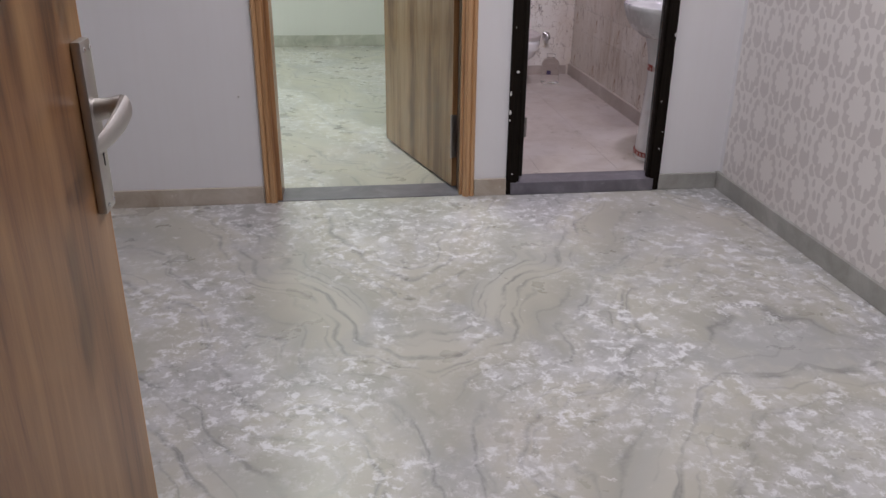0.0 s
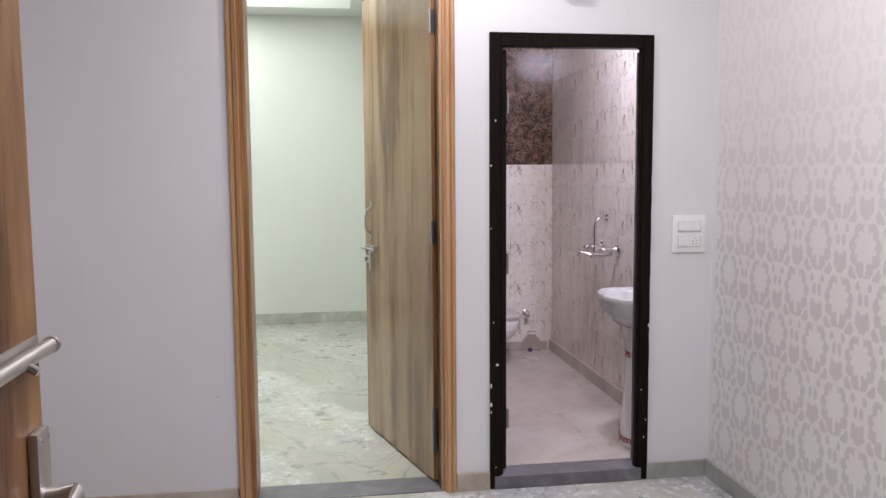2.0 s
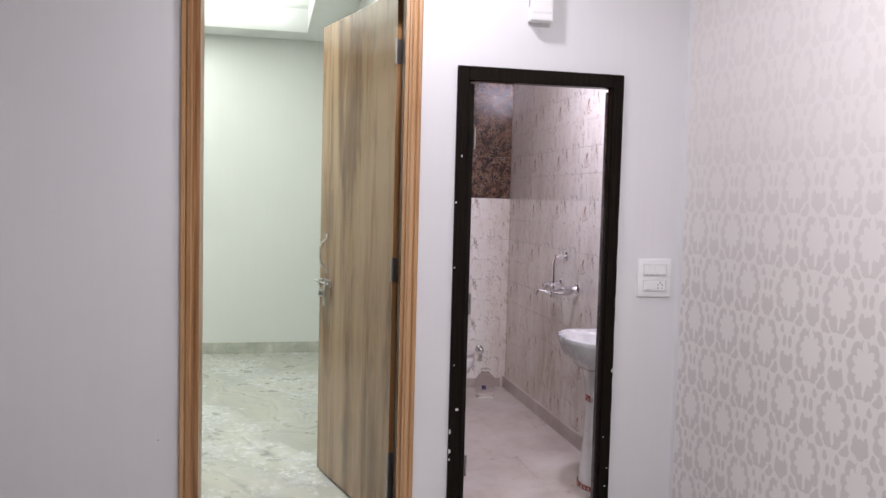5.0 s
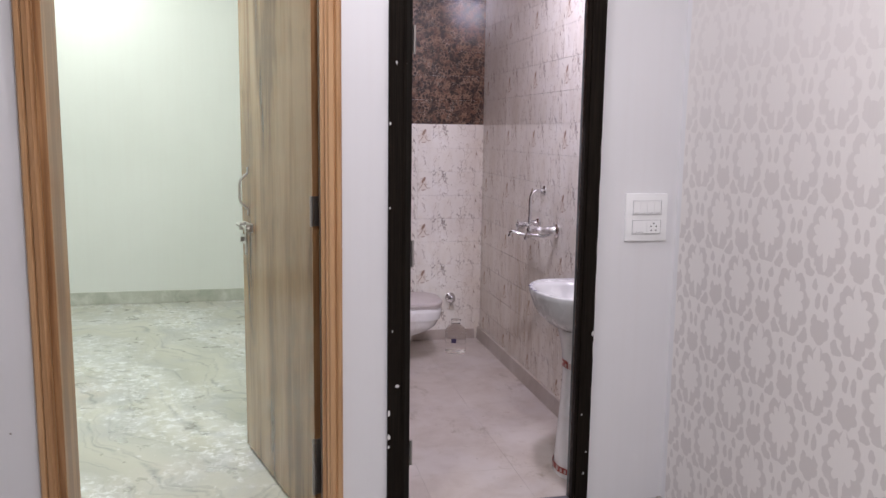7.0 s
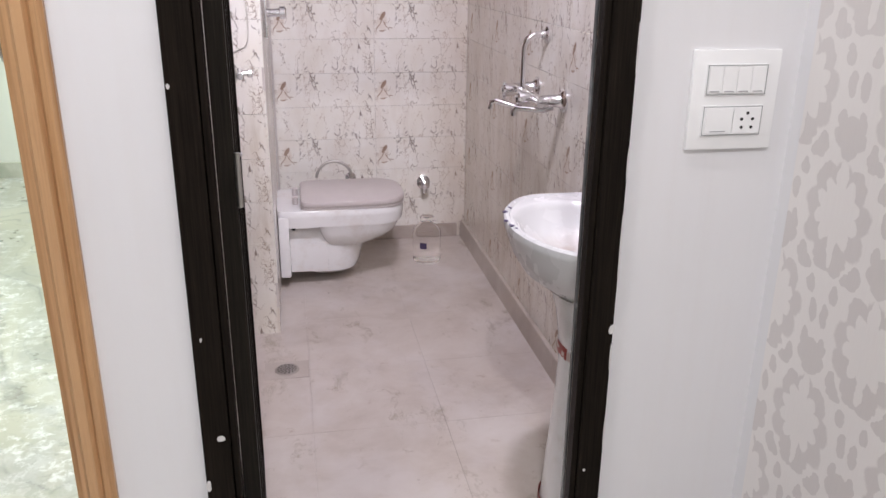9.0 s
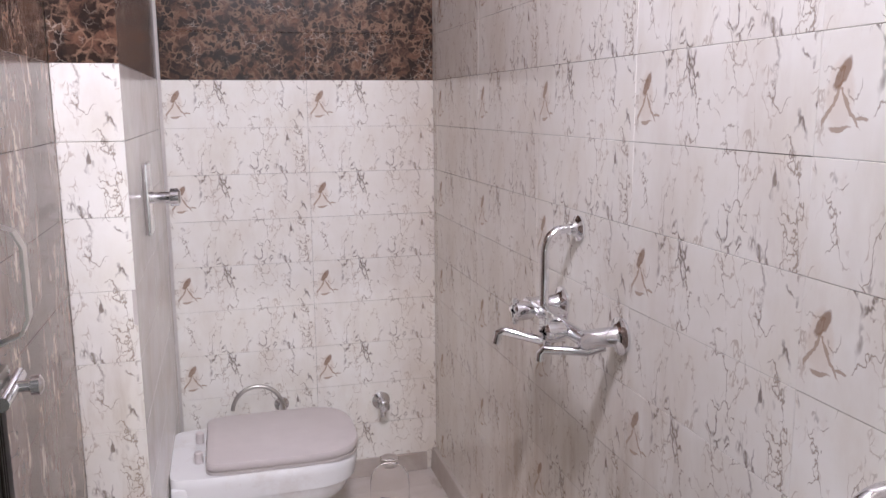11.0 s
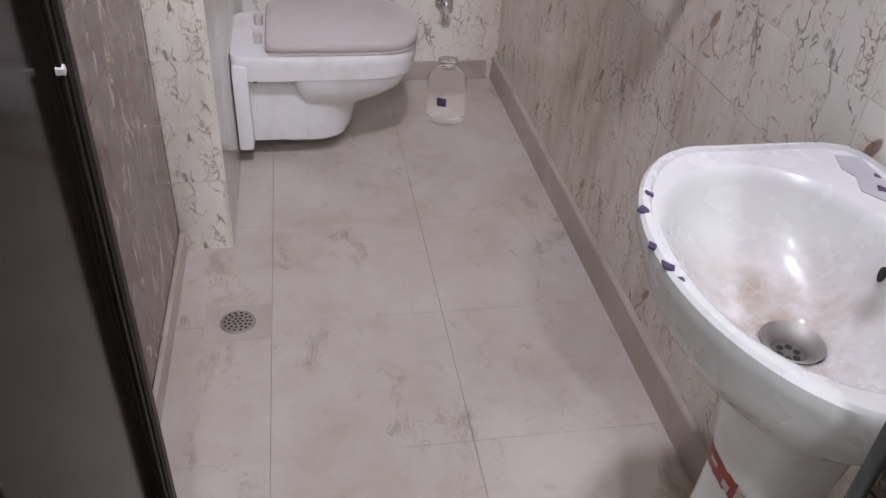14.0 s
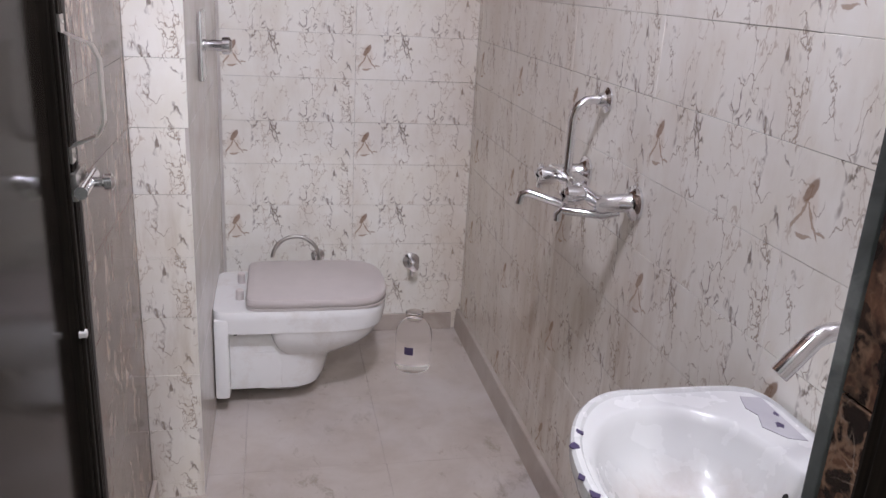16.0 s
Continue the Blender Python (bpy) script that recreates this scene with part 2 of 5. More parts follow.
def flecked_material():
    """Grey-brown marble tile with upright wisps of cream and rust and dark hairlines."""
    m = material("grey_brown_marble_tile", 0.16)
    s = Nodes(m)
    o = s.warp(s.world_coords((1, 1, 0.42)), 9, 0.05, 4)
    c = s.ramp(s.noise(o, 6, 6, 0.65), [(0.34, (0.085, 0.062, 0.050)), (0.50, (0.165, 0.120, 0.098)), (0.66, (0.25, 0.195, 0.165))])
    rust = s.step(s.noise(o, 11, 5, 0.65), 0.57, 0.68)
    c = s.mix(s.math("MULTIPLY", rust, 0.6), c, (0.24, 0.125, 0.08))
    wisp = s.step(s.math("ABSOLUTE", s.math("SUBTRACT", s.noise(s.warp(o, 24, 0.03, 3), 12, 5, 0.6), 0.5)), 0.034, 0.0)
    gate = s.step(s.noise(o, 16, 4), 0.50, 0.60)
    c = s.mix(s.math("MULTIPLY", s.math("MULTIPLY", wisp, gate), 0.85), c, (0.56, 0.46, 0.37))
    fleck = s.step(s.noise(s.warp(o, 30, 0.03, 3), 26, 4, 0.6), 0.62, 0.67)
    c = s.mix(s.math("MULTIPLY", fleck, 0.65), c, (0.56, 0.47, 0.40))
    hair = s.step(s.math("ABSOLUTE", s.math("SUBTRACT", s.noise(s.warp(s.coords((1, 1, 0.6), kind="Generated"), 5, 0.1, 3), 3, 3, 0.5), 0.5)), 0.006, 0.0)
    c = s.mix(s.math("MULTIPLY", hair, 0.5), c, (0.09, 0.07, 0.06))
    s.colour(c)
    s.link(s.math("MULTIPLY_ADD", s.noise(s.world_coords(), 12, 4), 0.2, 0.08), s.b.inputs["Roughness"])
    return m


def tile_material(name, base, motif=True):
    """Printed wall tile: broken thin veins and one brown sprig; every tile carries the same print."""
    m = material(name, 0.13)
    s = Nodes(m)
    o = s.coords()
    ow = s.warp(o, 40, 0.020, 3)
    sep = s.t.nodes.new("ShaderNodeSeparateXYZ")
    s.link(ow, sep.inputs[0])
    u, v = sep.outputs[0], sep.outputs[2]
    cloud = s.noise(o, 9, 4)
    c = s.mix(s.step(cloud, 0.35, 0.7), base, tuple(x * y for x, y in zip(base, (0.93, 0.91, 0.87))))

    def veins(scale, wide, stretch, lo, hi, seed):
        mp = s.coords(stretch, loc=(seed, 0.3, seed))
        wv = s.warp(mp, 9, 0.20, 5)
        line = s.step(s.edge(wv, scale), wide, wide * 0.25)
        return s.math("MULTIPLY", line, s.step(s.noise(mp, 14, 3, 0.65), lo, hi))

    v1 = veins(16, 0.024, (1, 1, 0.62), 0.480, 0.55, 1.7)
    v2 = veins(24, 0.040, (1, 1, 0.55), 0.52, 0.58, 5.2)
    v3 = veins(26, 0.080, (1, 1, 0.5), 0.575, 0.64, 9.1)
    smudge = s.step(s.noise(s.coords((1, 1, 0.5), loc=(4, 1, 2)), 26, 4, 0.7), 0.60, 0.72)
    c = s.mix(s.math("MULTIPLY", smudge, 0.20), c, (0.55, 0.43, 0.32))
    c = s.mix(s.math("MULTIPLY", v2, 0.5), c, (0.37, 0.27, 0.19))
    c = s.mix(s.math("MULTIPLY", v1, 0.70), c, (0.22, 0.155, 0.10))
    c = s.mix(s.math("MULTIPLY", v3, 0.80), c, (0.13, 0.09, 0.065))
    if motif:
        def blob(cu, cv, ru, rv, lean=0.0):
            du = s.math("SUBTRACT", u, cu)
            dv = s.math("SUBTRACT", v, cv)
            du = s.math("MULTIPLY_ADD", dv, lean, du)
            a, b = s.math("DIVIDE", du, ru), s.math("DIVIDE", dv, rv)
            return s.step(s.math("ADD", s.math("MULTIPLY", a, a), s.math("MULTIPLY", b, b)), 1.3, 0.7)
        head = blob(-0.185, 0.098, 0.009, 0.019, -0.5)
        legs = s.math("MAXIMUM", blob(-0.200, 0.062, 0.0032, 0.028, -0.55), blob(-0.172, 0.058, 0.0028, 0.026, 0.7))
        foot = s.math("MAXIMUM", blob(-0.186, 0.036, 0.016, 0.0035, 0), blob(-0.150, 0.045, 0.012, 0.003, 0.4))
        halo = blob(-0.187, 0.075, 0.022, 0.042)
        c = s.mix(s.math("MULTIPLY", halo, 0.22), c, (0.52, 0.35, 0.22))
        c = s.mix(s.math("MULTIPLY", s.math("MAXIMUM", legs, foot), 0.7), c, (0.33, 0.22, 0.14))
        c = s.mix(s.math("MULTIPLY", head, 0.8), c, (0.24, 0.14, 0.085))
    w = s.world_coords((1, 1, 0.35))
    drip = s.step(s.noise(w, 7, 6, 0.65), 0.48, 0.75)
    c = s.mix(s.math("MULTIPLY", drip, 0.30), c, (0.48, 0.38, 0.29))
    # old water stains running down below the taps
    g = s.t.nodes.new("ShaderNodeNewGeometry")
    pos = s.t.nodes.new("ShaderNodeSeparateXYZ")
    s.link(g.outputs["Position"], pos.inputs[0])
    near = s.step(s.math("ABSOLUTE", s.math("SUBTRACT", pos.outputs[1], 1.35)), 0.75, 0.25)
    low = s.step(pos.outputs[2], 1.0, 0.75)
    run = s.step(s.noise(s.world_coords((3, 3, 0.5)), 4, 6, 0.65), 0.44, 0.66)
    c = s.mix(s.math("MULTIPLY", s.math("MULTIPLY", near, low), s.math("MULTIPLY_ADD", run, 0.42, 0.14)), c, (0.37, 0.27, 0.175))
    # mottled tan mixed into the far half of the east wall
    far_half = s.math("MULTIPLY", s.step(pos.outputs[0], -0.30, -0.10), s.step(pos.outputs[1], 1.15, 1.75))
    tan_mix = s.math("MULTIPLY_ADD", s.step(s.noise(s.world_coords((1, 1, 0.4)), 5, 5, 0.6), 0.35, 0.7), 0.22, 0.20)
    c = s.mix(s.math("MULTIPLY", far_half, tan_mix), c, (0.44, 0.335, 0.24))
    s.colour(c)
    s.link(s.math("MULTIPLY_ADD", s.noise(s.world_coords(), 12, 4), 0.22, 0.06), s.b.inputs["Roughness"])
    return m


def floor_tile_material():
    m = material("beige_floor_tile", 0.3)
    s = Nodes(m)
    w = s.world_coords()
    c = s.ramp(s.noise(s.warp(w, 3, 0.3), 5, 6, 0.6), [(0.3, (0.42, 0.365, 0.315)), (0.5, (0.50, 0.445, 0.395)), (0.72, (0.56, 0.515, 0.47))])
    stain = s.step(s.noise(s.warp(w, 9, 0.08), 16, 5, 0.7), 0.62, 0.74)
    c = s.mix(s.math("MULTIPLY", stain, 0.7), c, (0.33, 0.255, 0.19))
    smear = s.step(s.noise(s.warp(s.world_coords((1, 0.5, 1)), 12, 0.09, 4), 9, 7, 0.75), 0.575, 0.68)
    c = s.mix(s.math("MULTIPLY", smear, 0.7), c, (0.26, 0.215, 0.15))
    dusty = s.step(s.noise(w, 3.5, 5, 0.6), 0.5, 0.62)
    c = s.mix(s.math("MULTIPLY", dusty, 0.3), c, (0.60, 0.57, 0.56))
    speck = s.step(s.noise(w, 70, 2), 0.74, 0.80)
    c = s.mix(s.math("MULTIPLY", speck, 0.3), c, (0.22, 0.18, 0.14))
    s.colour(c)
    s.link(s.math("MULTIPLY_ADD", s.noise(w, 11, 5), 0.35, 0.18), s.b.inputs["Roughness"])
    s.bump(s.noise(w, 60, 4), 0.06, 0.001)
    return m


def wood_material(name, stops, along="z", stretch=9.0, rough=0.32, knots=0.0, seed=0.0, streak=2.4):
    m = material(name, rough)
    s = Nodes(m)
    k = {"z": (stretch, stretch, 0.55), "x": (0.55, stretch, stretch)}[along]
    w = s.coords(k, loc=(seed, seed, seed))
    flow = s.warp(w, 0.5, 1.0, 3)
    broad = s.noise(flow, streak / 3, 3, 0.5)
    fine = s.noise(flow, streak * 2.2, 7, 0.68, 0.4)
    f = s.math("ADD", s.math("MULTIPLY", broad, 0.68), s.math("MULTIPLY", fine, 0.32))
    c = s.ramp(f, stops)
    grain = s.noise(s.coords(tuple(x * 9 if x > 1 else x * 2 for x in k)), 3, 5, 0.7)
    c = s.mix(s.math("MULTIPLY", s.step(grain, 0.5, 0.75), 0.25), c, tuple(v * 0.35 for v in stops[0][1]))
    if knots:
        kn = s.step(s.noise(s.coords((stretch * 0.9, stretch * 0.9, 2.2), loc=(seed + 3, 1, seed)), 1.4, 2), 0.60, 0.70)
        c = s.mix(s.math("MULTIPLY", kn, knots), c, tuple(v * 0.3 for v in stops[0][1]))
    s.colour(c)
    s.bump(grain, 0.10, 0.0008)
    return m


def dark_door_material():
    m = material("dark_brown_satin_laminate", 0.22)
    m.node_tree.nodes["Principled BSDF"].inputs["Specular IOR Level"].default_value = 0.05
    m.node_tree.nodes["Principled BSDF"].inputs["IOR"].default_value = 1.3
    s = Nodes(m)
    g = s.noise(s.coords((60, 60, 1.6)), 4, 6, 0.7)
    s.colour(s.ramp(g, [(0.35, (0.008, 0.0066, 0.0055)), (0.6, (0.016, 0.0125, 0.0098)), (0.8, (0.027, 0.021, 0.0165))]))
    s.link(s.math("MULTIPLY_ADD", s.noise(s.world_coords(), 7, 4), 0.10, 0.05), s.b.inputs["Roughness"])
    s.bump(g, 0.12, 0.0005)
    return m


def leaf_material(name, rough):
    """Glossy near-black laminate with a faint upright grain."""
    m = material(name, rough)
    m.node_tree.nodes["Principled BSDF"].inputs["Specular IOR Level"].default_value = 0.07
    s = Nodes(m)
    g = s.noise(s.coords((60, 60, 1.6)), 4, 6, 0.7)
    s.colour(s.ramp(g, [(0.35, (0.010, 0.0085, 0.0068)), (0.6, (0.020, 0.0165, 0.013)), (0.8, (0.036, 0.029, 0.023))]))
    s.link(s.math("MULTIPLY_ADD", s.noise(s.world_coords(), 7, 4), 0.14, rough - 0.07), s.b.inputs["Roughness"])
    s.bump(g, 0.10, 0.0004)
    return m


def metal_material(name, colour, rough, wear=0.1):
    m = material(name, rough, 1.0, colour)
    s = Nodes(m)
    s.link(s.math("MULTIPLY_ADD", s.noise(s.world_coords(), 60, 4), wear, rough), s.b.inputs["Roughness"])
    return m


def plastic_material(name, colour, rough=0.35, spread=0.06):
    m = material(name, rough)
    s = Nodes(m)
    s.colour(s.mix(s.noise(s.world_coords(), 20, 3), colour, tuple(v * (1 - spread) for v in colour)))
    return m


def ceramic_material():
    m = material("white_glazed_ceramic", 0.1, coat=0.3)
    s = Nodes(m)
    w = s.world_coords()
    dirt = s.step(s.noise(w, 9, 6, 0.7), 0.50, 0.68)
    s.colour(s.mix(s.math("MULTIPLY", dirt, 0.32), (0.81, 0.81, 0.80), (0.54, 0.46, 0.39)))
    s.link(s.math("MULTIPLY_ADD", s.noise(w, 15, 4), 0.2, 0.04), s.b.inputs["Roughness"])
    return m


def basin_ceramic_material():
    """Glazed ceramic with a brown limescale stain spreading from the waste."""
    m = material("stained_basin_ceramic", 0.12, coat=0.3)
    s = Nodes(m)
    w = s.world_coords()
    g = s.t.nodes.new("ShaderNodeNewGeometry")
    d = s.t.nodes.new("ShaderNodeVectorMath")
    d.operation = "DISTANCE"
    s.link(s.warp(g.outputs["Position"], 14, 0.05, 4), d.inputs[0])
    d.inputs[1].default_value = (-0.225, 0.37, 0.685)
    round_waste = s.step(d.outputs["Value"], 0.15, 0.05)
    patch = s.step(s.noise(s.world_coords((1, 1, 0.5)), 17, 6, 0.68), 0.40, 0.62)
    c = s.mix(s.math("MULTIPLY", s.step(s.noise(w, 8, 4), 0.3, 0.8), 0.07), (0.63, 0.635, 0.63), (0.50, 0.46, 0.42))
    c = s.mix(s.math("MULTIPLY", round_waste, s.math("MULTIPLY_ADD", patch, 0.65, 0.25)), c, (0.37, 0.28, 0.22))
    s.colour(c)
    s.link(s.math("MULTIPLY_ADD", s.noise(w, 15, 4), 0.25, 0.14), s.b.inputs["Roughness"])
    return m


PAINT = paint_material("satin_wall_paint", (0.74, 0.735, 0.74))
FAR_PAINT = paint_material("far_room_wall_paint", (0.72, 0.73, 0.70))
CEILING = paint_material("ceiling_paint", (0.80, 0.80, 0.79))
WALLPAPER = wallpaper_material()
MARBLE = marble_floor_material()
SKIRT = stone_material("beige_skirting_stone", (0.36, 0.30, 0.23), (0.47, 0.42, 0.35), (0.60, 0.57, 0.52))
SKIRT_GREY = stone_material("grey_green_skirting_stone", (0.27, 0.265, 0.235), (0.36, 0.36, 0.33), (0.46, 0.46, 0.43))
CEMENT = stone_material("grey_green_tile_edge", (0.045, 0.05, 0.05), (0.11, 0.12, 0.118), (0.27, 0.28, 0.275), 0.2)
PLAIN_TILE = stone_material("plain_blush_tile", (0.50, 0.455, 0.42), (0.58, 0.535, 0.50), (0.66, 0.62, 0.585), 0.2)
SKIRT_BATH = stone_material("bathroom_skirting_tile", (0.37, 0.31, 0.26), (0.45, 0.395, 0.345), (0.53, 0.48, 0.43), 0.3)
DRAIN_COLLAR = stone_material("stained_drain_collar", (0.36, 0.31, 0.265), (0.43, 0.38, 0.335), (0.50, 0.455, 0.41), 0.45)
SILL = stone_material("grey_threshold_stone", (0.10, 0.095, 0.11), (0.155, 0.148, 0.168), (0.25, 0.24, 0.26))
EMPERADOR = emperador_material()
EMPERADOR_SIDE = flecked_material()
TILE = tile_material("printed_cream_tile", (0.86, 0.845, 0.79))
GROUT = plastic_material("tile_grout", (0.72, 0.68, 0.63), 0.8, 0.25)
FLOOR_TILE = floor_tile_material()
TEAK = wood_material("teak_frame_wood", [(0.41, (0.24, 0.115, 0.045)), (0.50, (0.40, 0.215, 0.095)), (0.58, (0.52, 0.31, 0.155))], stretch=12)
# Teak darkened for its stain and for the shade inside the rebate.
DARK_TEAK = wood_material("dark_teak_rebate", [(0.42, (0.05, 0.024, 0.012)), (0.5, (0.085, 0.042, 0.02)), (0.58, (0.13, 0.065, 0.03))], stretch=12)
TEAK_X = wood_material("teak_head_wood", [(0.41, (0.24, 0.115, 0.045)), (0.50, (0.40, 0.215, 0.095)), (0.58, (0.52, 0.31, 0.155))], along="x", stretch=12)
ENTRY_WOOD = wood_material("teak_laminate", [(0.40, (0.075, 0.030, 0.012)), (0.45, (0.20, 0.095, 0.038)), (0.53, (0.30, 0.165, 0.07)), (0.60, (0.39, 0.235, 0.115))], stretch=6, knots=0.5, seed=2.0, streak=2.0)
GREY_WOOD = wood_material("grey_brown_laminate", [(0.42, (0.185, 0.105, 0.055)), (0.50, (0.325, 0.20, 0.108)), (0.58, (0.43, 0.29, 0.17))], stretch=7, rough=0.12, knots=0.3, seed=5.0, streak=2.6)
DARK = dark_door_material()
LEAF = leaf_material("dark_brown_glossy_laminate", 0.13)
LEAF_RIM = leaf_material("dark_brown_satin_stile", 0.38)
SKIRT_FAR = stone_material("pale_green_grey_skirting_stone", (0.35, 0.36, 0.31), (0.47, 0.475, 0.42), (0.66, 0.665, 0.62))
CHROME = metal_material("polished_chrome", (0.80, 0.80, 0.82), 0.06)
STEEL = metal_material("brushed_steel", (0.55, 0.53, 0.50), 0.36)
HANDLE_METAL = metal_material("pale_satin_metal", (0.80, 0.77, 0.73), 0.30)
WASTE = metal_material("tarnished_waste_metal", (0.40, 0.38, 0.36), 0.55)
WASTE_DARK = material("tarnished_waste_grate", 0.6, colour=(0.10, 0.095, 0.08))
DRAIN_STEEL = metal_material("scuffed_drain_steel", (0.50, 0.47, 0.44), 0.45)
HINGE = metal_material("dull_hinge_steel", (0.40, 0.38, 0.35), 0.38)
WHITE_PLASTIC = plastic_material("white_switch_plastic", (0.87, 0.87, 0.86), 0.28)
BLACK_PLASTIC = plastic_material("black_plastic", (0.02, 0.02, 0.02), 0.4)
LINE_GREY = plastic_material("grey_marking", (0.35, 0.35, 0.35), 0.5)
SEAT_GREY = plastic_material("greyish_seat_plastic", (0.60, 0.55, 0.53), 0.35, 0.12)
CERAMIC = ceramic_material()
BASIN_CERAMIC = basin_ceramic_material()
CHIP = plastic_material("bare_putty", (0.74, 0.72, 0.70), 0.8, 0.3)
RED_TAPE = plastic_material("red_packing_tape", (0.42, 0.045, 0.03), 0.35, 0.5)
TAPE_INK = plastic_material("pale_tape_print", (0.62, 0.50, 0.46), 0.4, 0.2)
VIOLET = plastic_material("violet_print", (0.075, 0.055, 0.13), 0.4, 0.4)
FILM = plastic_material("clear_tape_film", (0.52, 0.51, 0.54), 0.12, 0.25)
DRAIN_DARK = plastic_material("drain_shadow", (0.015, 0.014, 0.013), 0.7)
CLEAR = material("clear_plastic", 0.05, colour=(0.98, 0.98, 0.98))
CLEAR.node_tree.nodes["Principled BSDF"].inputs["Transmission Weight"].default_value = 1.0
CLEAR.node_tree.nodes["Principled BSDF"].inputs["IOR"].default_value = 1.10
LED = material("led_diffuser", 0.4, colour=(0.9, 0.9, 0.9))
LED.node_tree.nodes["Principled BSDF"].inputs["Emission Color"].default_value = (1, 1, 1, 1)
LED.node_tree.nodes["Principled BSDF"].inputs["Emission Strength"].default_value = 6.0


# ---- building helpers ----
def part(name, bm, mat, parent=None, label="", smooth=False):
    me = bpy.data.meshes.new(name)
    bmesh.ops.recalc_face_normals(bm, faces=bm.faces)
    bm.to_mesh(me)
    bm.free()
    me.materials.append(mat)
    if smooth:
        me.polygons.foreach_set("use_smooth", [True] * len(me.polygons))
        me.set_sharp_from_angle(angle=radians(38))
    ob = new(name, me)
    if parent:
        ob.parent = parent
    if label:
        tagged(ob, label)
    return ob


def thing(name, m, label, category, group=""):
    ob = new(name)
    ob.empty_display_size = 0.1
    ob.matrix_world = m
    return tagged(ob, label, category, group)


def structure(ob, label):
    return tagged(ob, label, "", "", "structure")


def box(bm, x0, x1, y0, y1, z0, z1, bevel=0.0):
    r = bmesh.ops.create_cube(bm, size=1.0)["verts"]
    bmesh.ops.scale(bm, verts=r, vec=(x1 - x0, y1 - y0, z1 - z0))
    bmesh.ops.translate(bm, verts=r, vec=((x0 + x1) / 2, (y0 + y1) / 2, (z0 + z1) / 2))
    if bevel:
        es = list({e for v in r for e in v.link_edges})
        bmesh.ops.bevel(bm, geom=es, offset=bevel, segments=2, profile=0.6, affect="EDGES")
    return bm


def boxes(rows, bevel=0.0):
    bm = bmesh.new()
    for row in rows:
        box(bm, *row, bevel)
    return bm


def rings(bm, loops, close_start=True, close_end=True):
    """Joins closed loops of equal length into a skin."""
    vs = [[bm.verts.new(p) for p in loop] for loop in loops]
    n = len(loops[0])
    for a, b in zip(vs, vs[1:]):
        for i in range(n):
            bm.faces.new((a[i], a[(i + 1) % n], b[(i + 1) % n], b[i]))
    if close_start:
        bm.faces.new(vs[0][::-1])
    if close_end:
        bm.faces.new(vs[-1])
    return bm


def circle(centre, radius, n=20, axis="z", ry=None):
    ry = radius if ry is None else ry
    out = []
    for i in range(n):
        a = 2 * math.pi * i / n
        c, d = radius * math.cos(a), ry * math.sin(a)
        x, y, z = centre
        out.append({"z": (x + c, y + d, z), "x": (x, y + c, z + d), "y": (x + c, y, z + d)}[axis])
    return out


def lathe(bm, profile, axis="z", at=(0, 0, 0), n=20):
    """Profile rows: distance along the axis, radius."""
    k = "xyz".index(axis)
    loops = []
    for h, r in profile:
        c = list(at)
        c[k] += h
        loops.append(circle(c, max(r, 1e-4), n, axis))
    return rings(bm, loops)


def tube(bm, path, radius, n=10, flat=1.0):
    pts = [Vector(p) for p in path]
    loops = []
    up = Vector((0, 0, 1))
    prev = None
    for i, p in enumerate(pts):
        d = (pts[min(i + 1, len(pts) - 1)] - pts[max(i - 1, 0)]).normalized()
        if prev is None:
            side = d.cross(up)
            if side.length < 0.05:
                side = d.cross(Vector((0, 1, 0)))
            side.normalize()
        else:
            side = (prev - d * prev.dot(d)).normalized()
        prev = side
        other = d.cross(side)
        loops.append([p + side * radius * math.cos(2 * math.pi * j / n) + other * radius * flat * math.sin(2 * math.pi * j / n) for j in range(n)])
    return rings(bm, loops)


def arc(centre, radius, a0, a1, plane, n=8):
    """Points of an arc; plane names its two axes."""
    out = []
    for i in range(n + 1):
        a = radians(a0 + (a1 - a0) * i / n)
        p = list(centre)
        p["xyz".index(plane[0])] += radius * math.cos(a)
        p["xyz".index(plane[1])] += radius * math.sin(a)
        out.append(tuple(p))
    return out


# ---- the setting ----
H = 2.83
FAR_Y = 4.18
BX0, BX1, BY0, BY1, BZ = -1.05, -0.04, 0.106, 2.44, 0.058
PIL_X, PIL_Y = -0.925, 1.452

floor = structure(part("floor", boxes([(-3.2, 0.0, -5.2, 0.0, -0.1, 0.0), (-4.3, -1.19, 0.175, FAR_Y, -0.1, 0.0)]), MARBLE), "polished swirled grey and beige marble floor with white patches")
structure(part("bath_subfloor", boxes([(BX0 - 0.1, 0.06, 0.0, BY1 + 0.1, -0.1, BZ - 0.008)]), GROUT), "concrete bed under the bathroom floor tiles")

# The long wall with both door openings.
wall = structure(part("wall_north", boxes([
    (-3.2, -2.09, 0.0, 0.175, 0, H), (-2.09, -1.19, 0.0, 0.175, 2.36, H), (-1.19, -1.01, 0.0, 0.095, 0, H),
    (-1.01, -0.318, 0.0, 0.095, 1.975, H), (-0.318, 0.12, 0.0, 0.095, 0, H)]), PAINT), "satin off-white painted wall with two door openings")
east = structure(part("wall_east", boxes([(0.003, 0.12, -3.4, 0.0, 0, H)]), PAINT), "painted wall under the wallpaper")
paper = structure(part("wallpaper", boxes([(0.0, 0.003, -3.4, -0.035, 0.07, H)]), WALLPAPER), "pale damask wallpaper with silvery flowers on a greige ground")
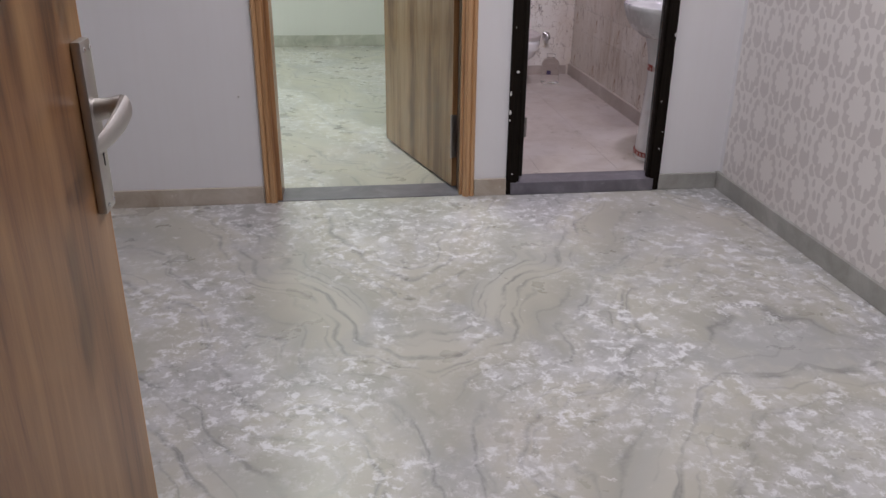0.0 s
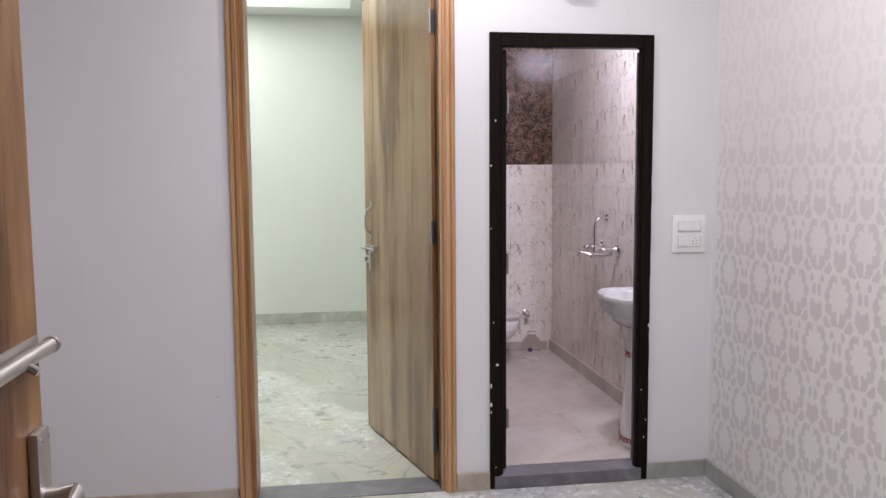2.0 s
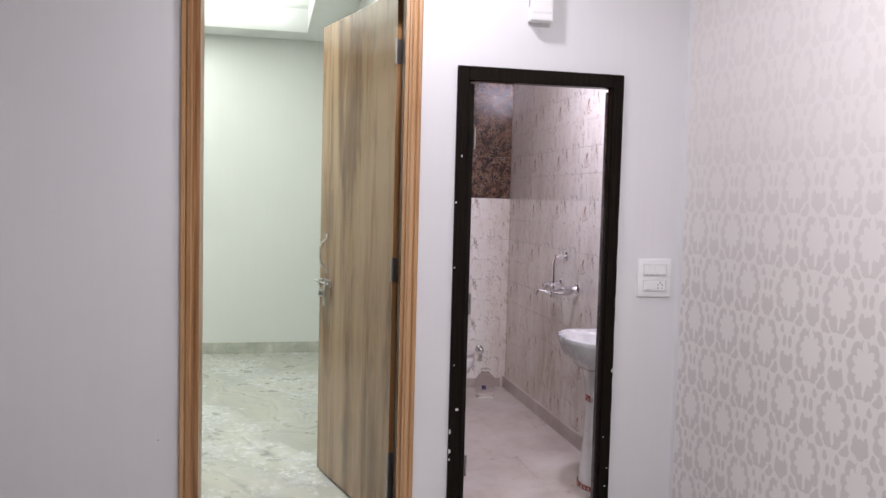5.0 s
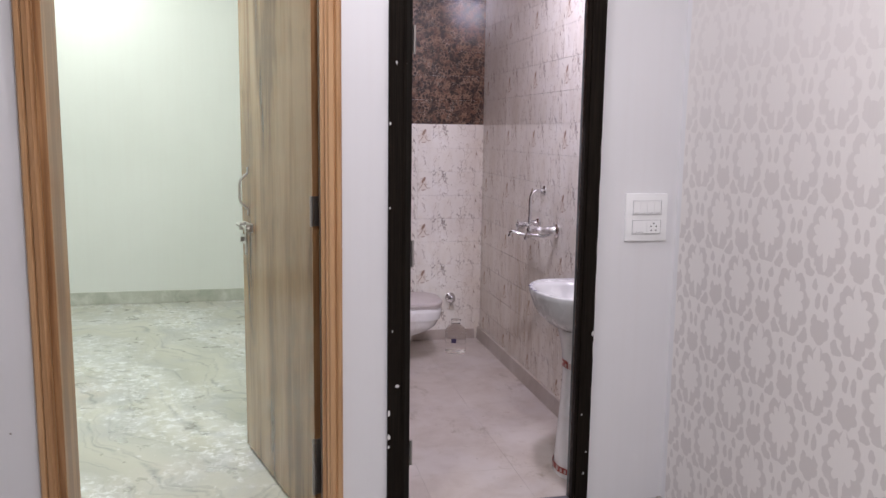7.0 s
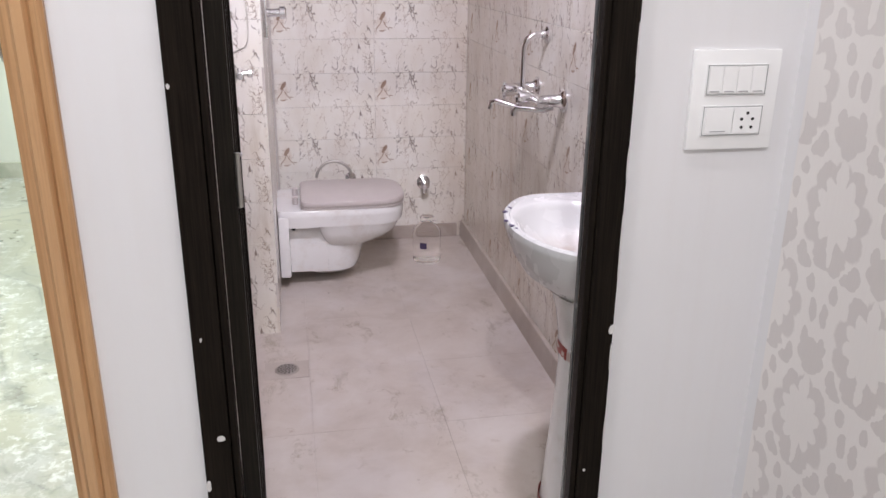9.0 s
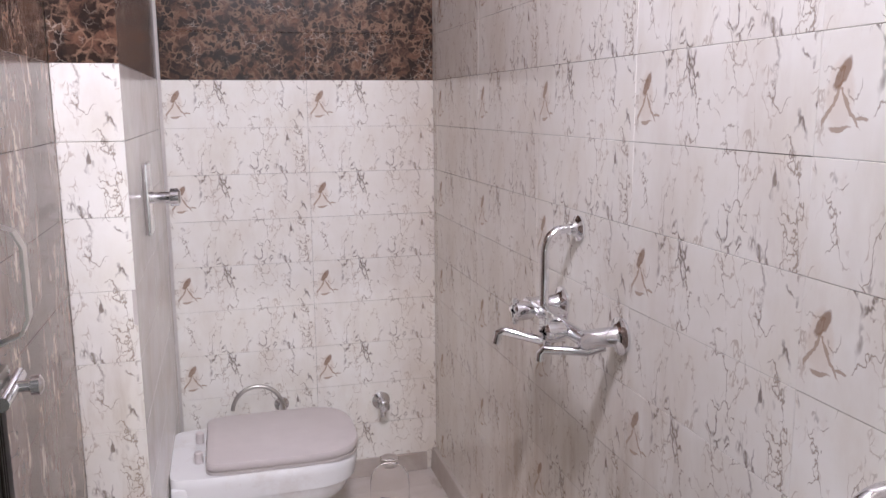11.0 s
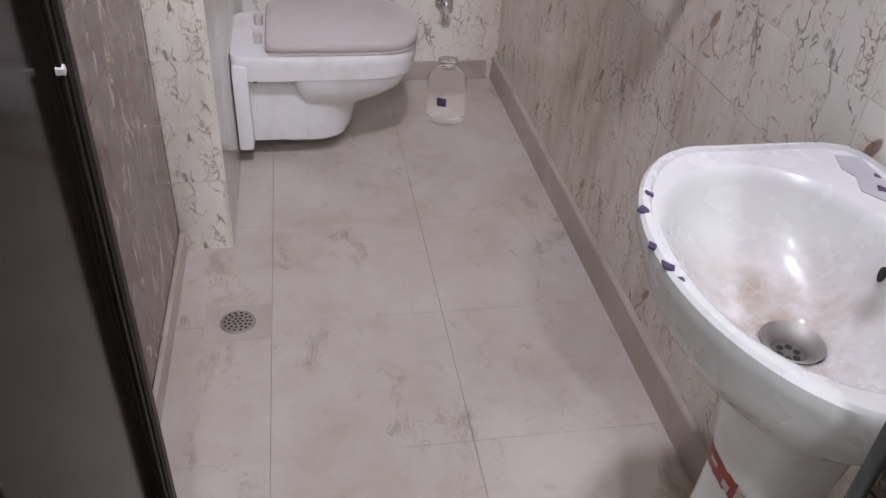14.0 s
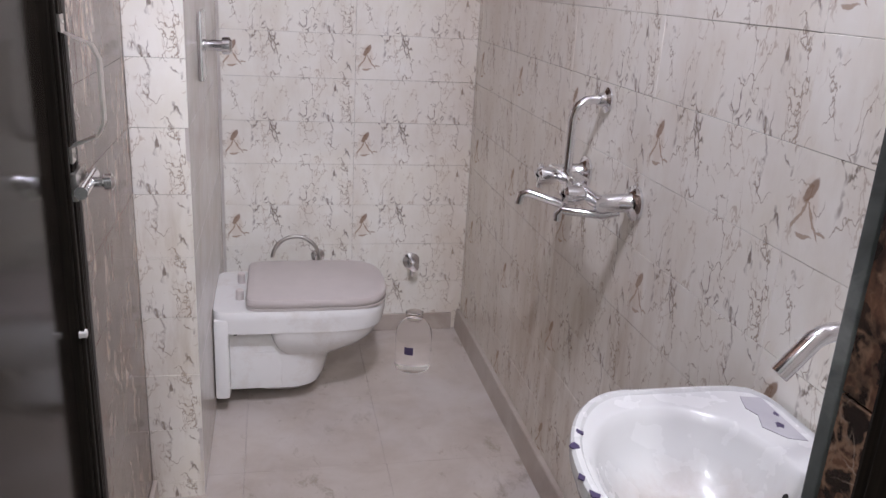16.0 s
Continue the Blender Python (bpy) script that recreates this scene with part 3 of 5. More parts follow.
structure(part("wall_west", boxes([(-3.3, -3.2, -3.4, 0.175, 0, H)]), PAINT), "plain painted wall")
structure(part("wall_south", boxes([(-3.2, -2.21, -3.4, -3.25, 0, H), (-2.21, -1.22, -3.4, -3.25, 2.25, H), (-1.22, 0.0, -3.4, -3.25, 0, H)]), PAINT), "plain painted wall with the entrance opening")
structure(part("hall_walls", boxes([(-3.3, -3.2, -5.2, -3.4, 0, H), (0.0, 0.1, -5.2, -3.4, 0, H), (-3.3, 0.1, -5.3, -5.2, 0, H)]), PAINT), "plain painted walls of the hall outside")
structure(part("ceiling", boxes([(-3.2, 0.003, -5.2, 0.0, H, H + 0.1)]), CEILING), "white painted ceiling")

# Far room.
structure(part("wall_far", boxes([(-4.3, -1.15, FAR_Y, FAR_Y + 0.12, 0, H + 0.2)]), FAR_PAINT), "plain pale painted wall of the far room")
structure(part("wall_far_sides", boxes([(-4.4, -4.3, 0.0, FAR_Y, 0, H + 0.2), (-1.15, -1.063, 0.175, FAR_Y, 0, H + 0.2), (-4.3, -3.2, 0.0, 0.175, 0, H)]), FAR_PAINT), "plain painted side walls of the far room")
RX0, RX1, RY0, RY1 = -3.98, -1.47, 0.5, 3.82
structure(part("far_ceiling", boxes([
    (-4.3, RX0, 0.12, FAR_Y, H, H + 0.2), (RX1, -1.15, 0.12, FAR_Y, H, H + 0.2),
    (RX0, RX1, 0.12, RY0, H, H + 0.2), (RX0, RX1, RY1, FAR_Y, H, H + 0.2), (-4.3, -1.15, 0.12, FAR_Y, H + 0.2, H + 0.3)]), CEILING),
    "white false ceiling with a deep lit recess")

# Bathroom shell.
structure(part("bath_wall_east", boxes([(BX1 + 0.008, 0.12, 0.095, BY1 + 0.12, 0, 2.62)]), GROUT), "tiled bathroom wall with the mixer")
structure(part("bath_wall_north", boxes([(BX0 - 0.01, BX1 + 0.008, BY1 + 0.008, BY1 + 0.12, 0, 2.62)]), GROUT), "tiled bathroom end wall")
structure(part("bath_wall_west", boxes([(BX0 - 0.012, BX0 - 0.008, 0.095, PIL_Y + 0.008, 0, 2.62), (BX0 - 0.012, PIL_X - 0.008, PIL_Y + 0.008, BY1 + 0.008, 0, 2.62)]), GROUT), "stepped bathroom wall")
structure(part("bath_ceiling", boxes([(-1.057, 0.12, 0.095, BY1 + 0.12, 2.62, 2.70)]), CEILING), "white bathroom ceiling")
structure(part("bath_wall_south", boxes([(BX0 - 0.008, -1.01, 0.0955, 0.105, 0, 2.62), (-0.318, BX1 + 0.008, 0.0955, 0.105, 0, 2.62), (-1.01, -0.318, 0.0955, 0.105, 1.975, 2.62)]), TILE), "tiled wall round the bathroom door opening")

# Thresholds.
structure(part("threshold_bedroom", boxes([(-2.09, -1.19, 0.0, 0.175, -0.02, 0.004)], 0.002), SILL), "grey stone threshold strip")
structure(part("threshold_bathroom", boxes([(-1.005, -0.326, -0.02, 0.110, 0.0, BZ)], 0.003), SILL), "grey stone step under the bathroom door")


def skirting(name, x0, x1, y0, y1, z0, z1, mat, label):
    return structure(part(name, boxes([(x0, x1, y0, y1, z0, z1)], 0.003), mat), label)


skirting("baseboard", -3.2, -2.113, -0.016, 0.0, 0, 0.076, SKIRT, "beige stone skirting with mortar stains")
skirting("baseboard", -1.173, -1.026, -0.016, 0.0, 0, 0.078, SKIRT, "beige stone skirting with mortar stains")
skirting("baseboard", -0.298, -0.016, -0.016, 0.0, 0, 0.075, SKIRT_GREY, "pale grey stone skirting")
skirting("baseboard", -0.016, 0.002, -3.25, 0.0, 0, 0.08, SKIRT_GREY, "grey green stone skirting under the wallpaper")
skirting("baseboard", -4.3, -1.15, FAR_Y - 0.016, FAR_Y, 0, 0.10, SKIRT_FAR, "grey stone skirting of the far room")
bm = bmesh.new()
rings(bm, [[(-0.062, y, BZ), (-0.0405, y, BZ), (-0.0405, y, 0.136), (-0.052, y, 0.136), (-0.055, y, 0.133)] for y in (0.112, BY1 - 0.001)])
structure(part("baseboard", bm, SKIRT_BATH), "beige tiled skirting of the bathroom")
skirting("baseboard", BX0, BX0 + 0.012, 0.62, PIL_Y, BZ, 0.115, SKIRT_BATH, "beige tiled skirting of the bathroom")
skirting("baseboard", PIL_X, -0.0765, BY1 - 0.012, BY1, BZ, 0.125, SKIRT_BATH, "beige tiled skirting of the bathroom")


# ---- door frames ----
def wooden_frame():
    f = thing("wooden_door_frame", pose(0, 0, 0), "teak-coloured moulded wooden door frame with a tall narrow opening", "door frame")
    x0, x1, top = -2.108, -1.174, 2.386
    # Moulded casing on the room side: outline of a jamb's section across x.
    sect = [(0, 0.0), (0, -0.010), (0.006, -0.016), (0.016, -0.016), (0.021, -0.010), (0.026, -0.018), (0.040, -0.020), (0.046, -0.014), (0.052, -0.014), (0.052, 0.0)]
    for name, flip in (("casing_post", False), ("casing_post", True)):
        bm = bmesh.new()
        loops = []
        for z, grow in ((0.0, False), (top, True)):
            loop = []
            for d, y in sect:
                x = x1 - d if flip else x0 + d
                loop.append((x, y, z - d if grow else z))
            loops.append(loop)
        rings(bm, loops)
        part(name, bm, TEAK, f, smooth=True)
    bm = bmesh.new()
    rings(bm, [[(x0 + d, y, top - d) for d, y in sect], [(x1 - d, y, top - d) for d, y in sect]])
    part("casing_head", bm, TEAK_X, f, smooth=True)
    part("jamb", boxes([(-2.09, -2.035, 0.001, 0.175, 0.004, 2.36)], 0.003), TEAK, f)
    part("jamb", boxes([(-1.240, -1.19, 0.001, 0.02, 0.004, 2.36)], 0.002), TEAK, f)
    # The rebate's shade is part of its dark stained colour.
    part("rebate", boxes([(-1.242, -1.19, 0.0205, 0.085, 0.004, 2.36), (-1.225, -1.19, 0.085, 0.175, 0.004, 2.36)], 0.002), DARK_TEAK, f, "dark stained inner side of the jamb, its shade painted in")
    part("head", boxes([(-2.035, -1.24, 0.001, 0.085, 2.285, 2.36), (-2.035, -1.225, 0.085, 0.175, 2.315, 2.36)], 0.003), TEAK_X, f)
    return f


wooden_frame()


def dark_frame():
    f = thing("dark_door_frame", pose(0, 0, 0), "dark brown painted bathroom door frame with white chips along its edges", "door frame")
    part("post", boxes([(-1.025, -0.978, -0.014, 0.045, 0.0, 1.99)], 0.004), DARK, f)
    part("post", boxes([(-0.342, -0.295, -0.014, 0.045, 0.0, 1.99)], 0.004), DARK, f)
    part("lintel", boxes([(-0.978, -0.342, -0.014, 0.045, 1.932, 1.99)], 0.004), DARK, f)
    part("door_stop", boxes([(-0.977, -0.966, -0.006, 0.022, 0.06, 1.93), (-0.353, -0.3425, -0.006, 0.022, 0.06, 1.93)], 0.002), DARK, f)
    rng = random.Random(4)
    spots = [(-0.993, 0.563, 0.009, 0.006), (-1.021, 0.47, 0.005, 0.012), (-1.020, 0.385, 0.005, 0.012), (-1.021, 0.35, 0.004, 0.006), (-0.99, 0.03, 0.005, 0.005),
             (-1.020, 1.43, 0.004, 0.007), (-1.020, 1.16, 0.003, 0.005), (-0.299, 0.715, 0.006, 0.012), (-0.2965, 0.66, 0.0016, 0.03), (-0.2965, 1.02, 0.0014, 0.03),
             (-0.2965, 0.86, 0.0014, 0.07), (-0.2965, 1.2, 0.0016, 0.05), (-0.2965, 1.36, 0.0014, 0.04), (-0.2965, 0.5, 0.0012, 0.04), (-0.308, 0.28, 0.003, 0.004), (-0.315, 0.2, 0.003, 0.004), (-1.0, 0.1, 0.003, 0.004),
             (-0.33, 0.42, 0.003, 0.003), (-1.01, 0.75, 0.002, 0.004), (-1.0, 1.62, 0.003, 0.006)]
    for x, z, rx, rz in spots:
        bm = bmesh.new()
        loop = []
        for i in range(9):
            a = 2 * math.pi * i / 9
            k = rng.uniform(0.65, 1.15)
            loop.append((x + rx * k * math.cos(a), z + rz * k * math.sin(a)))
        rings(bm, [[(a, -0.0135, b) for a, b in loop], [(a, -0.0150, b) for a, b in loop]])
        part("paint_chip", bm, CHIP, f, "bare white chip in the paint")
    return f


dark_frame()


# ---- doors ----
def screws(name, spots, parent, radius=0.003, mat=None):
    for x, y, z in spots:
        bm = bmesh.new()
        lathe(bm, [(0, radius), (-0.0012, radius), (-0.0018, radius * 0.6)], "y", (x, y, z), 8)
        part(name, bm, mat or STEEL, parent)


def pull_handle(parent, x, y, z, tall=0.13, out=0.034, mat=None, wide=0.011):
    """A D-shaped strap handle on a face whose front is y."""
    h = tall / 2
    path = [(x, y - 0.002, z - h - 0.018), (x, y - 0.002, z - h), (x, y - out * 0.8, z - h + 0.012), (x, y - out, z - h + 0.028),
            (x, y - out, z), (x, y - out, z + h - 0.028), (x, y - out * 0.8, z + h - 0.012), (x, y - 0.002, z + h), (x, y - 0.002, z + h + 0.018)]
    bm = bmesh.new()
    loops = [[(px - wide, py - 0.0015, pz), (px + wide, py - 0.0015, pz), (px + wide, py + 0.0015, pz + 0.001), (px - wide, py + 0.0015, pz + 0.001)] for px, py, pz in path]
    rings(bm, loops)
    handle = part("pull_handle", bm, mat or STEEL, parent, "pale metal strap pull handle", True)
    screws("screw", [(x, y - 0.004, z - h - 0.010), (x, y - 0.004, z + h + 0.010)], handle)
    return handle


def bathroom_door():
    """Local frame: hinge at x = 0, leaf along +x, the face seen from the room at y = -0.03."""
    L, z0, z1 = 0.578, 0.068, 1.925
    d = thing("bathroom_door", pose(-0.968, 0.048, 0, 0, 0, 93), "dark brown panelled bathroom door standing wide open", "door")
    q, back = 0.088, -0.019
    part("panel", boxes([(q - 0.004, L - q + 0.004, back, -0.004, z0 + q - 0.004, z1 - q + 0.004)]), LEAF, d, "glossy recessed dark panel")
    for a, b in ((0.0, q), (L - q, L)):
        part("stile", boxes([(a, b, -0.030, 0.0, z0, z1)], 0.0025), LEAF_RIM, d)
    for a, b in ((z0, z0 + q), (z1 - q, z1)):
        part("rail", boxes([(q + 0.0004, L - q - 0.0004, -0.030, 0.0, a, b)], 0.0025), LEAF_RIM, d)
    bm = bmesh.new()
    for o in (0.032, 0.041, 0.050, 0.082):
        wide, deep = (0.0052, 0.0028) if o < 0.06 else (0.0056, 0.0045)
        box(bm, o, o + wide, -0.030 - deep, -0.0295, z0 + o, z1 - o, 0.0014)
        box(bm, L - o - wide, L - o, -0.030 - deep, -0.0295, z0 + o, z1 - o, 0.0014)
        box(bm, o + wide, L - o - wide, -0.030 - deep, -0.0295, z0 + o, z0 + o + wide, 0.0014)
        box(bm, o + wide, L - o - wide, -0.030 - deep, -0.0295, z1 - o - wide, z1 - o, 0.0014)
    part("moulding", bm, LEAF_RIM, d, "raised beads round the door panel")
    part("dusty_bead", boxes([(q, L - q, -0.0354, -0.0346, z0 + 0.0835, z0 + 0.0868)]), LINE_GREY, d, "dusty pale bead along the bottom rail")
    pull_handle(d, L - 0.046, -0.030, 1.205, 0.125, 0.038, HANDLE_METAL)
    latch = part("latch", boxes([(L - 0.064, L - 0.008, -0.037, -0.0305, 1.083, 1.115)], 0.001), STEEL, d, "steel sliding latch")
    bm = bmesh.new()
    tube(bm, [(L - 0.088, -0.044, 1.099), (L + 0.004, -0.044, 1.099)], 0.0075)
    part("slide_bolt", bm, CHROME, latch, smooth=True)
    bm = bmesh.new()
    lathe(bm, [(0, 0.006), (-0.014, 0.006), (-0.016, 0.010), (-0.024, 0.010), (-0.027, 0.005)], "y", (L - 0.036, -0.046, 1.099), 12)
    part("knob", bm, CHROME, latch, smooth=True)
    screws("screw", [(L - 0.046, -0.037, 1.108), (L - 0.01, -0.037, 1.108), (L - 0.046, -0.037, 1.09), (L - 0.01, -0.037, 1.09)], latch)
    bm = bmesh.new()
    lathe(bm, [(0.006, 0.0065), (-0.002, 0.0055), (-0.003, 0.002)], "y", (L - 0.084, -0.0345, 0.93), 7)
    part("paint_chip", bm, CHIP, d, "small white chip in the laminate")
    for z in (0.3, 1.0, 1.7):
        bm = bmesh.new()
        lathe(bm, [(-0.045, 0.005), (0.045, 0.005)], "z", (-0.004, -0.034, z), 10)
        part("hinge", bm, HINGE, d, smooth=True)
    return d


bathroom_door()


def bedroom_door():
    L, z0, z1 = 0.90, 0.012, 2.30
    ang = math.degrees(math.atan2(0.865, -0.248))
    d = thing("bedroom_door", pose(-1.262, 0.105, 0, 0, 0, ang), "grey-brown wood-grain laminate door standing open into the far room", "door")
    # Leaf along +x; the face seen from the room is +y.
    part("leaf", boxes([(0, L, -0.034, 0.0, z0, z1)], 0.0015), GREY_WOOD, d)
    part("hinge_edge", boxes([(-0.003, 0.0, -0.034, 0.0, z0, z1)]), TEAK, d, "brown lipping on the hinge edge")
    s = 0.80
    bm = bmesh.new()
    path = [(s, 0.002, 1.225), (s, 0.03, 1.20), (s, 0.036, 1.18), (s, 0.036, 1.12), (s, 0.03, 1.10), (s, 0.002, 1.075)]
    tube(bm, path, 0.005)
    part("pull_handle", bm, STEEL, d, "thin D-shaped steel pull handle", True)
    bm = boxes([(s - 0.007, s + 0.007, 0.0, 0.003, 1.218, 1.25), (s - 0.007, s + 0.007, 0.0, 0.003, 1.05, 1.082)], 0.001)
    part("handle_lugs", bm, STEEL, d)
    bm = bmesh.new()
    tube(bm, [(s - 0.09, 0.018, 1.0), (s + 0.115, 0.018, 1.0)], 0.0065)
    bolt = part("sliding_bolt", bm, STEEL, d, "steel sliding door bolt with a hasp", True)
    part("bolt_guides", boxes([(s - 0.06, s - 0.045, 0.0, 0.028, 0.985, 1.015), (s + 0.03, s + 0.045, 0.0, 0.028, 0.985, 1.015), (s - 0.07, s + 0.08, 0, 0.003, 0.982, 1.018)], 0.001), STEEL, bolt)
    bm = bmesh.new()
    box(bm, s - 0.035, s - 0.012, 0.018, 0.022, 0.90, 1.0, 0.002)
    lathe(bm, [(0.018, 0.014), (0.022, 0.014)], "y", (s - 0.0235, 0, 0.90), 14)
    part("hasp", bm, STEEL, bolt)
    part("staple_plate", boxes([(s + 0.045, s + 0.10, 0.0, 0.003, 0.92, 0.96), (s + 0.06, s + 0.068, 0.003, 0.02, 0.93, 0.95)], 0.001), STEEL, bolt)
    for z in (0.20, 0.30, 1.14, 2.05):
        bm = boxes([(-0.006, -0.0032, -0.030, -0.004, z - 0.05, z + 0.05)], 0.0005)
        lathe(bm, [(-0.05, 0.006), (0.05, 0.006)], "z", (-0.006, 0.004, z), 10)
        part("hinge", bm, HINGE, d, "dull steel butt hinge")
    return d


bedroom_door()


def entrance_door():
    """Leaf along +x of its own frame; the face seen is -y."""
    L, z0, z1 = 0.93, 0.01, 2.22
    d = thing("entrance_door", pose(-2.120, -3.170, 0, 0, 0, 90), "orange-brown teak laminate entrance door standing open", "door")
    part("leaf", boxes([(0, L, 0.0, 0.036, z0, z1)], 0.0015), ENTRY_WOOD, d)
    part("lipping", boxes([(L + 0.0005, L + 0.004, 0.0, 0.036, z0, z1)], 0.001), TEAK, d, "pale wood lipping on the free edge")
    x = L - 0.034
    plate = part("lock_plate", boxes([(x - 0.024, x + 0.024, -0.014, 0.0, 0.818, 1.062)], 0.004), STEEL, d, "brushed steel lock plate", True)
    screws("screw", [(x - 0.013, -0.0142, 1.050), (x + 0.013, -0.0142, 1.050), (x - 0.013, -0.0142, 0.830), (x + 0.013, -0.0142, 0.830)], plate, 0.004, CHROME)
    bm = bmesh.new()
    box(bm, x - 0.002, x + 0.002, -0.0148, -0.0139, 0.885, 0.902)
    lathe(bm, [(-0.0139, 0.0035), (-0.0148, 0.0035)], "y", (x, 0, 0.903), 10)
    part("keyhole", bm, DRAIN_DARK, plate)
    bm = bmesh.new()
    loops = []
    for px, py, pz, rz, ry in ((x, -0.013, 0.965, 0.017, 0.015), (x, -0.030, 0.968, 0.014, 0.013), (x + 0.004, -0.048, 0.970, 0.016, 0.012), (x - 0.010, -0.056, 0.970, 0.019, 0.010), (x - 0.040, -0.056, 0.963, 0.019, 0.008), (x - 0.075, -0.051, 0.954, 0.016, 0.007), (x - 0.112, -0.044, 0.946, 0.012, 0.006)):
        n = 14
        loops.append([(px + (ry * math.cos(2 * math.pi * i / n) if py > -0.05 else 0.3 * ry * math.cos(2 * math.pi * i / n)), py + (0 if py > -0.05 else ry * math.cos(2 * math.pi * i / n)), pz + rz * math.sin(2 * math.pi * i / n)) for i in range(n)])
    rings(bm, loops)
    part("lever_handle", bm, STEEL, plate, "curved steel lever handle", True)
    z = 1.168
    bm = bmesh.new()
    tube(bm, [(L - 0.20, -0.014, z), (L + 0.008, -0.014, z)], 0.0105, 14)
    lathe(bm, [(0.008, 0.012), (0.016, 0.012)], "x", (L, -0.014, z), 14)
    bolt = part("tower_bolt", bm, STEEL, d, "thick steel tower bolt", True)
    part("bolt_plate", boxes([(L - 0.22, L - 0.004, -0.003, 0.0, z - 0.018, z + 0.018)], 0.001), STEEL, bolt)
    bm = bmesh.new()
    tube(bm, [(L - 0.10, -0.014, z), (L - 0.10, -0.034, z - 0.012)], 0.006, 10)
    part("bolt_knob", bm, CHROME, bolt, smooth=True)
    return d


entrance_door()

ef = thing("entrance_door_frame", pose(0, 0, 0), "teak-coloured frame round the entrance opening", "door frame")
part("post", boxes([(-2.21, -2.165, -3.41, -3.24, 0.0, 2.25)], 0.003), TEAK, ef)
part("post", boxes([(-1.265, -1.22, -3.41, -3.24, 0.0, 2.25)], 0.003), TEAK, ef)
part("head", boxes([(-2.165, -1.265, -3.41, -3.24, 2.225, 2.25)], 0.003), TEAK_X, ef)


# ---- small wall things of the room ----
def switch_plate():
    s = thing("switch_plate", pose(-0.116, 0.0, 1.121), "square white modular switch plate with a five-pin socket", "light switch")
    part("plate", boxes([(-0.078, 0.078, -0.010, 0.0, -0.083, 0.083)], 0.003), WHITE_PLASTIC, s, smooth=True)
    part("upper_frame", boxes([(-0.055, 0.055, -0.0125, -0.010, 0.008, 0.060)], 0.001), WHITE_PLASTIC, s)
    part("lower_frame", boxes([(-0.055, 0.055, -0.0125, -0.010, -0.060, -0.008)], 0.001), WHITE_PLASTIC, s)
    for i in range(4):
        x = -0.0515 + i * 0.0258
        sw = part("rocker", boxes([(x, x + 0.0255, -0.0142, -0.0126, 0.012, 0.056)], 0.0012), WHITE_PLASTIC, s)
        part("mark", boxes([(x + 0.004, x + 0.021, -0.0147, -0.0143, 0.0145, 0.0162)]), LINE_GREY, sw)
    for z0, z1 in ((0.0095, 0.0585), (-0.0585, -0.0095)):
        part("frame_line", boxes([(-0.0535, 0.0535, -0.0131, -0.0124, z1 - 0.0011, z1), (-0.0535, 0.0535, -0.0131, -0.0124, z0, z0 + 0.0011), (-0.0535, -0.0524, -0.0131, -0.0124, z0, z1), (0.0524, 0.0535, -0.0131, -0.0124, z0, z1)]), LINE_GREY, s)
    part("regulator", boxes([(-0.0505, -0.001, -0.0155, -0.0126, -0.056, -0.012)], 0.0012), WHITE_PLASTIC, s)
    sock = part("socket", boxes([(0.001, 0.0505, -0.0150, -0.0126, -0.056, -0.012)], 0.0012), WHITE_PLASTIC, s)
    part("mark", boxes([(-0.04, -0.012, -0.0160, -0.0156, -0.052, -0.0505)]), LINE_GREY, s)
    for x, z in ((0.026, -0.021), (0.016, -0.031), (0.036, -0.031), (0.017, -0.045), (0.035, -0.045)):
        bm = bmesh.new()
        lathe(bm, [(0, 0.0027), (-0.0007, 0.0027)], "y", (x, -0.0150, z), 10)
        part("pin_hole", bm, BLACK_PLASTIC, sock)
    return s


switch_plate()


def bell_box():
    b = thing("doorbell_box", pose(-0.685, 0.0, 2.262), "white plastic doorbell chime box", "doorbell")
    part("case", boxes([(-0.047, 0.047, -0.048, 0.0, -0.078, 0.078)], 0.003), WHITE_PLASTIC, b, smooth=True)
    part("front_panel", boxes([(-0.043, 0.043, -0.050, -0.0482, -0.045, 0.074)], 0.0008), WHITE_PLASTIC, b)
    part("lower_panel", boxes([(-0.043, 0.043, -0.050, -0.0482, -0.074, -0.048)], 0.0008), WHITE_PLASTIC, b)
    part("side_slot", boxes([(-0.0478, -0.0471, -0.030, -0.014, -0.02, 0.02)]), LINE_GREY, b)
    return b


bell_box()


def downlight(x, y, z):
    d = thing("downlight", pose(x, y, z), "round recessed white ceiling downlight, lit", "ceiling light", "ceiling downlights")
    bm = bmesh.new()
    rings(bm, [circle((0, 0, 0), 0.085, 28), circle((0, 0, -0.006), 0.083, 28), circle((0, 0, -0.006), 0.066, 28), circle((0, 0, -0.001), 0.064, 28)], False, False)
    part("bezel", bm, WHITE_PLASTIC, d, smooth=True)
    bm = bmesh.new()
    lathe(bm, [(-0.001, 0.064), (-0.003, 0.064)], "z", (0, 0, 0), 28)
    part("diffuser", bm, LED, d)
    return d


for x, y in ((-1.25, -0.42), (-0.85, -1.85), (-2.72, 3.62)):
    downlight(x, y, H)

nail = thing("wall_nail", pose(-2.185, 0.0, 0.475), "small dark nail stub in the painted wall", "nail")
bm = bmesh.new()
lathe(bm, [(0.0, 0.0022), (-0.004, 0.0022), (-0.0045, 0.0035), (-0.0055, 0.003)], "y", (0, 0, 0), 10)
part("head", bm, HINGE, nail)

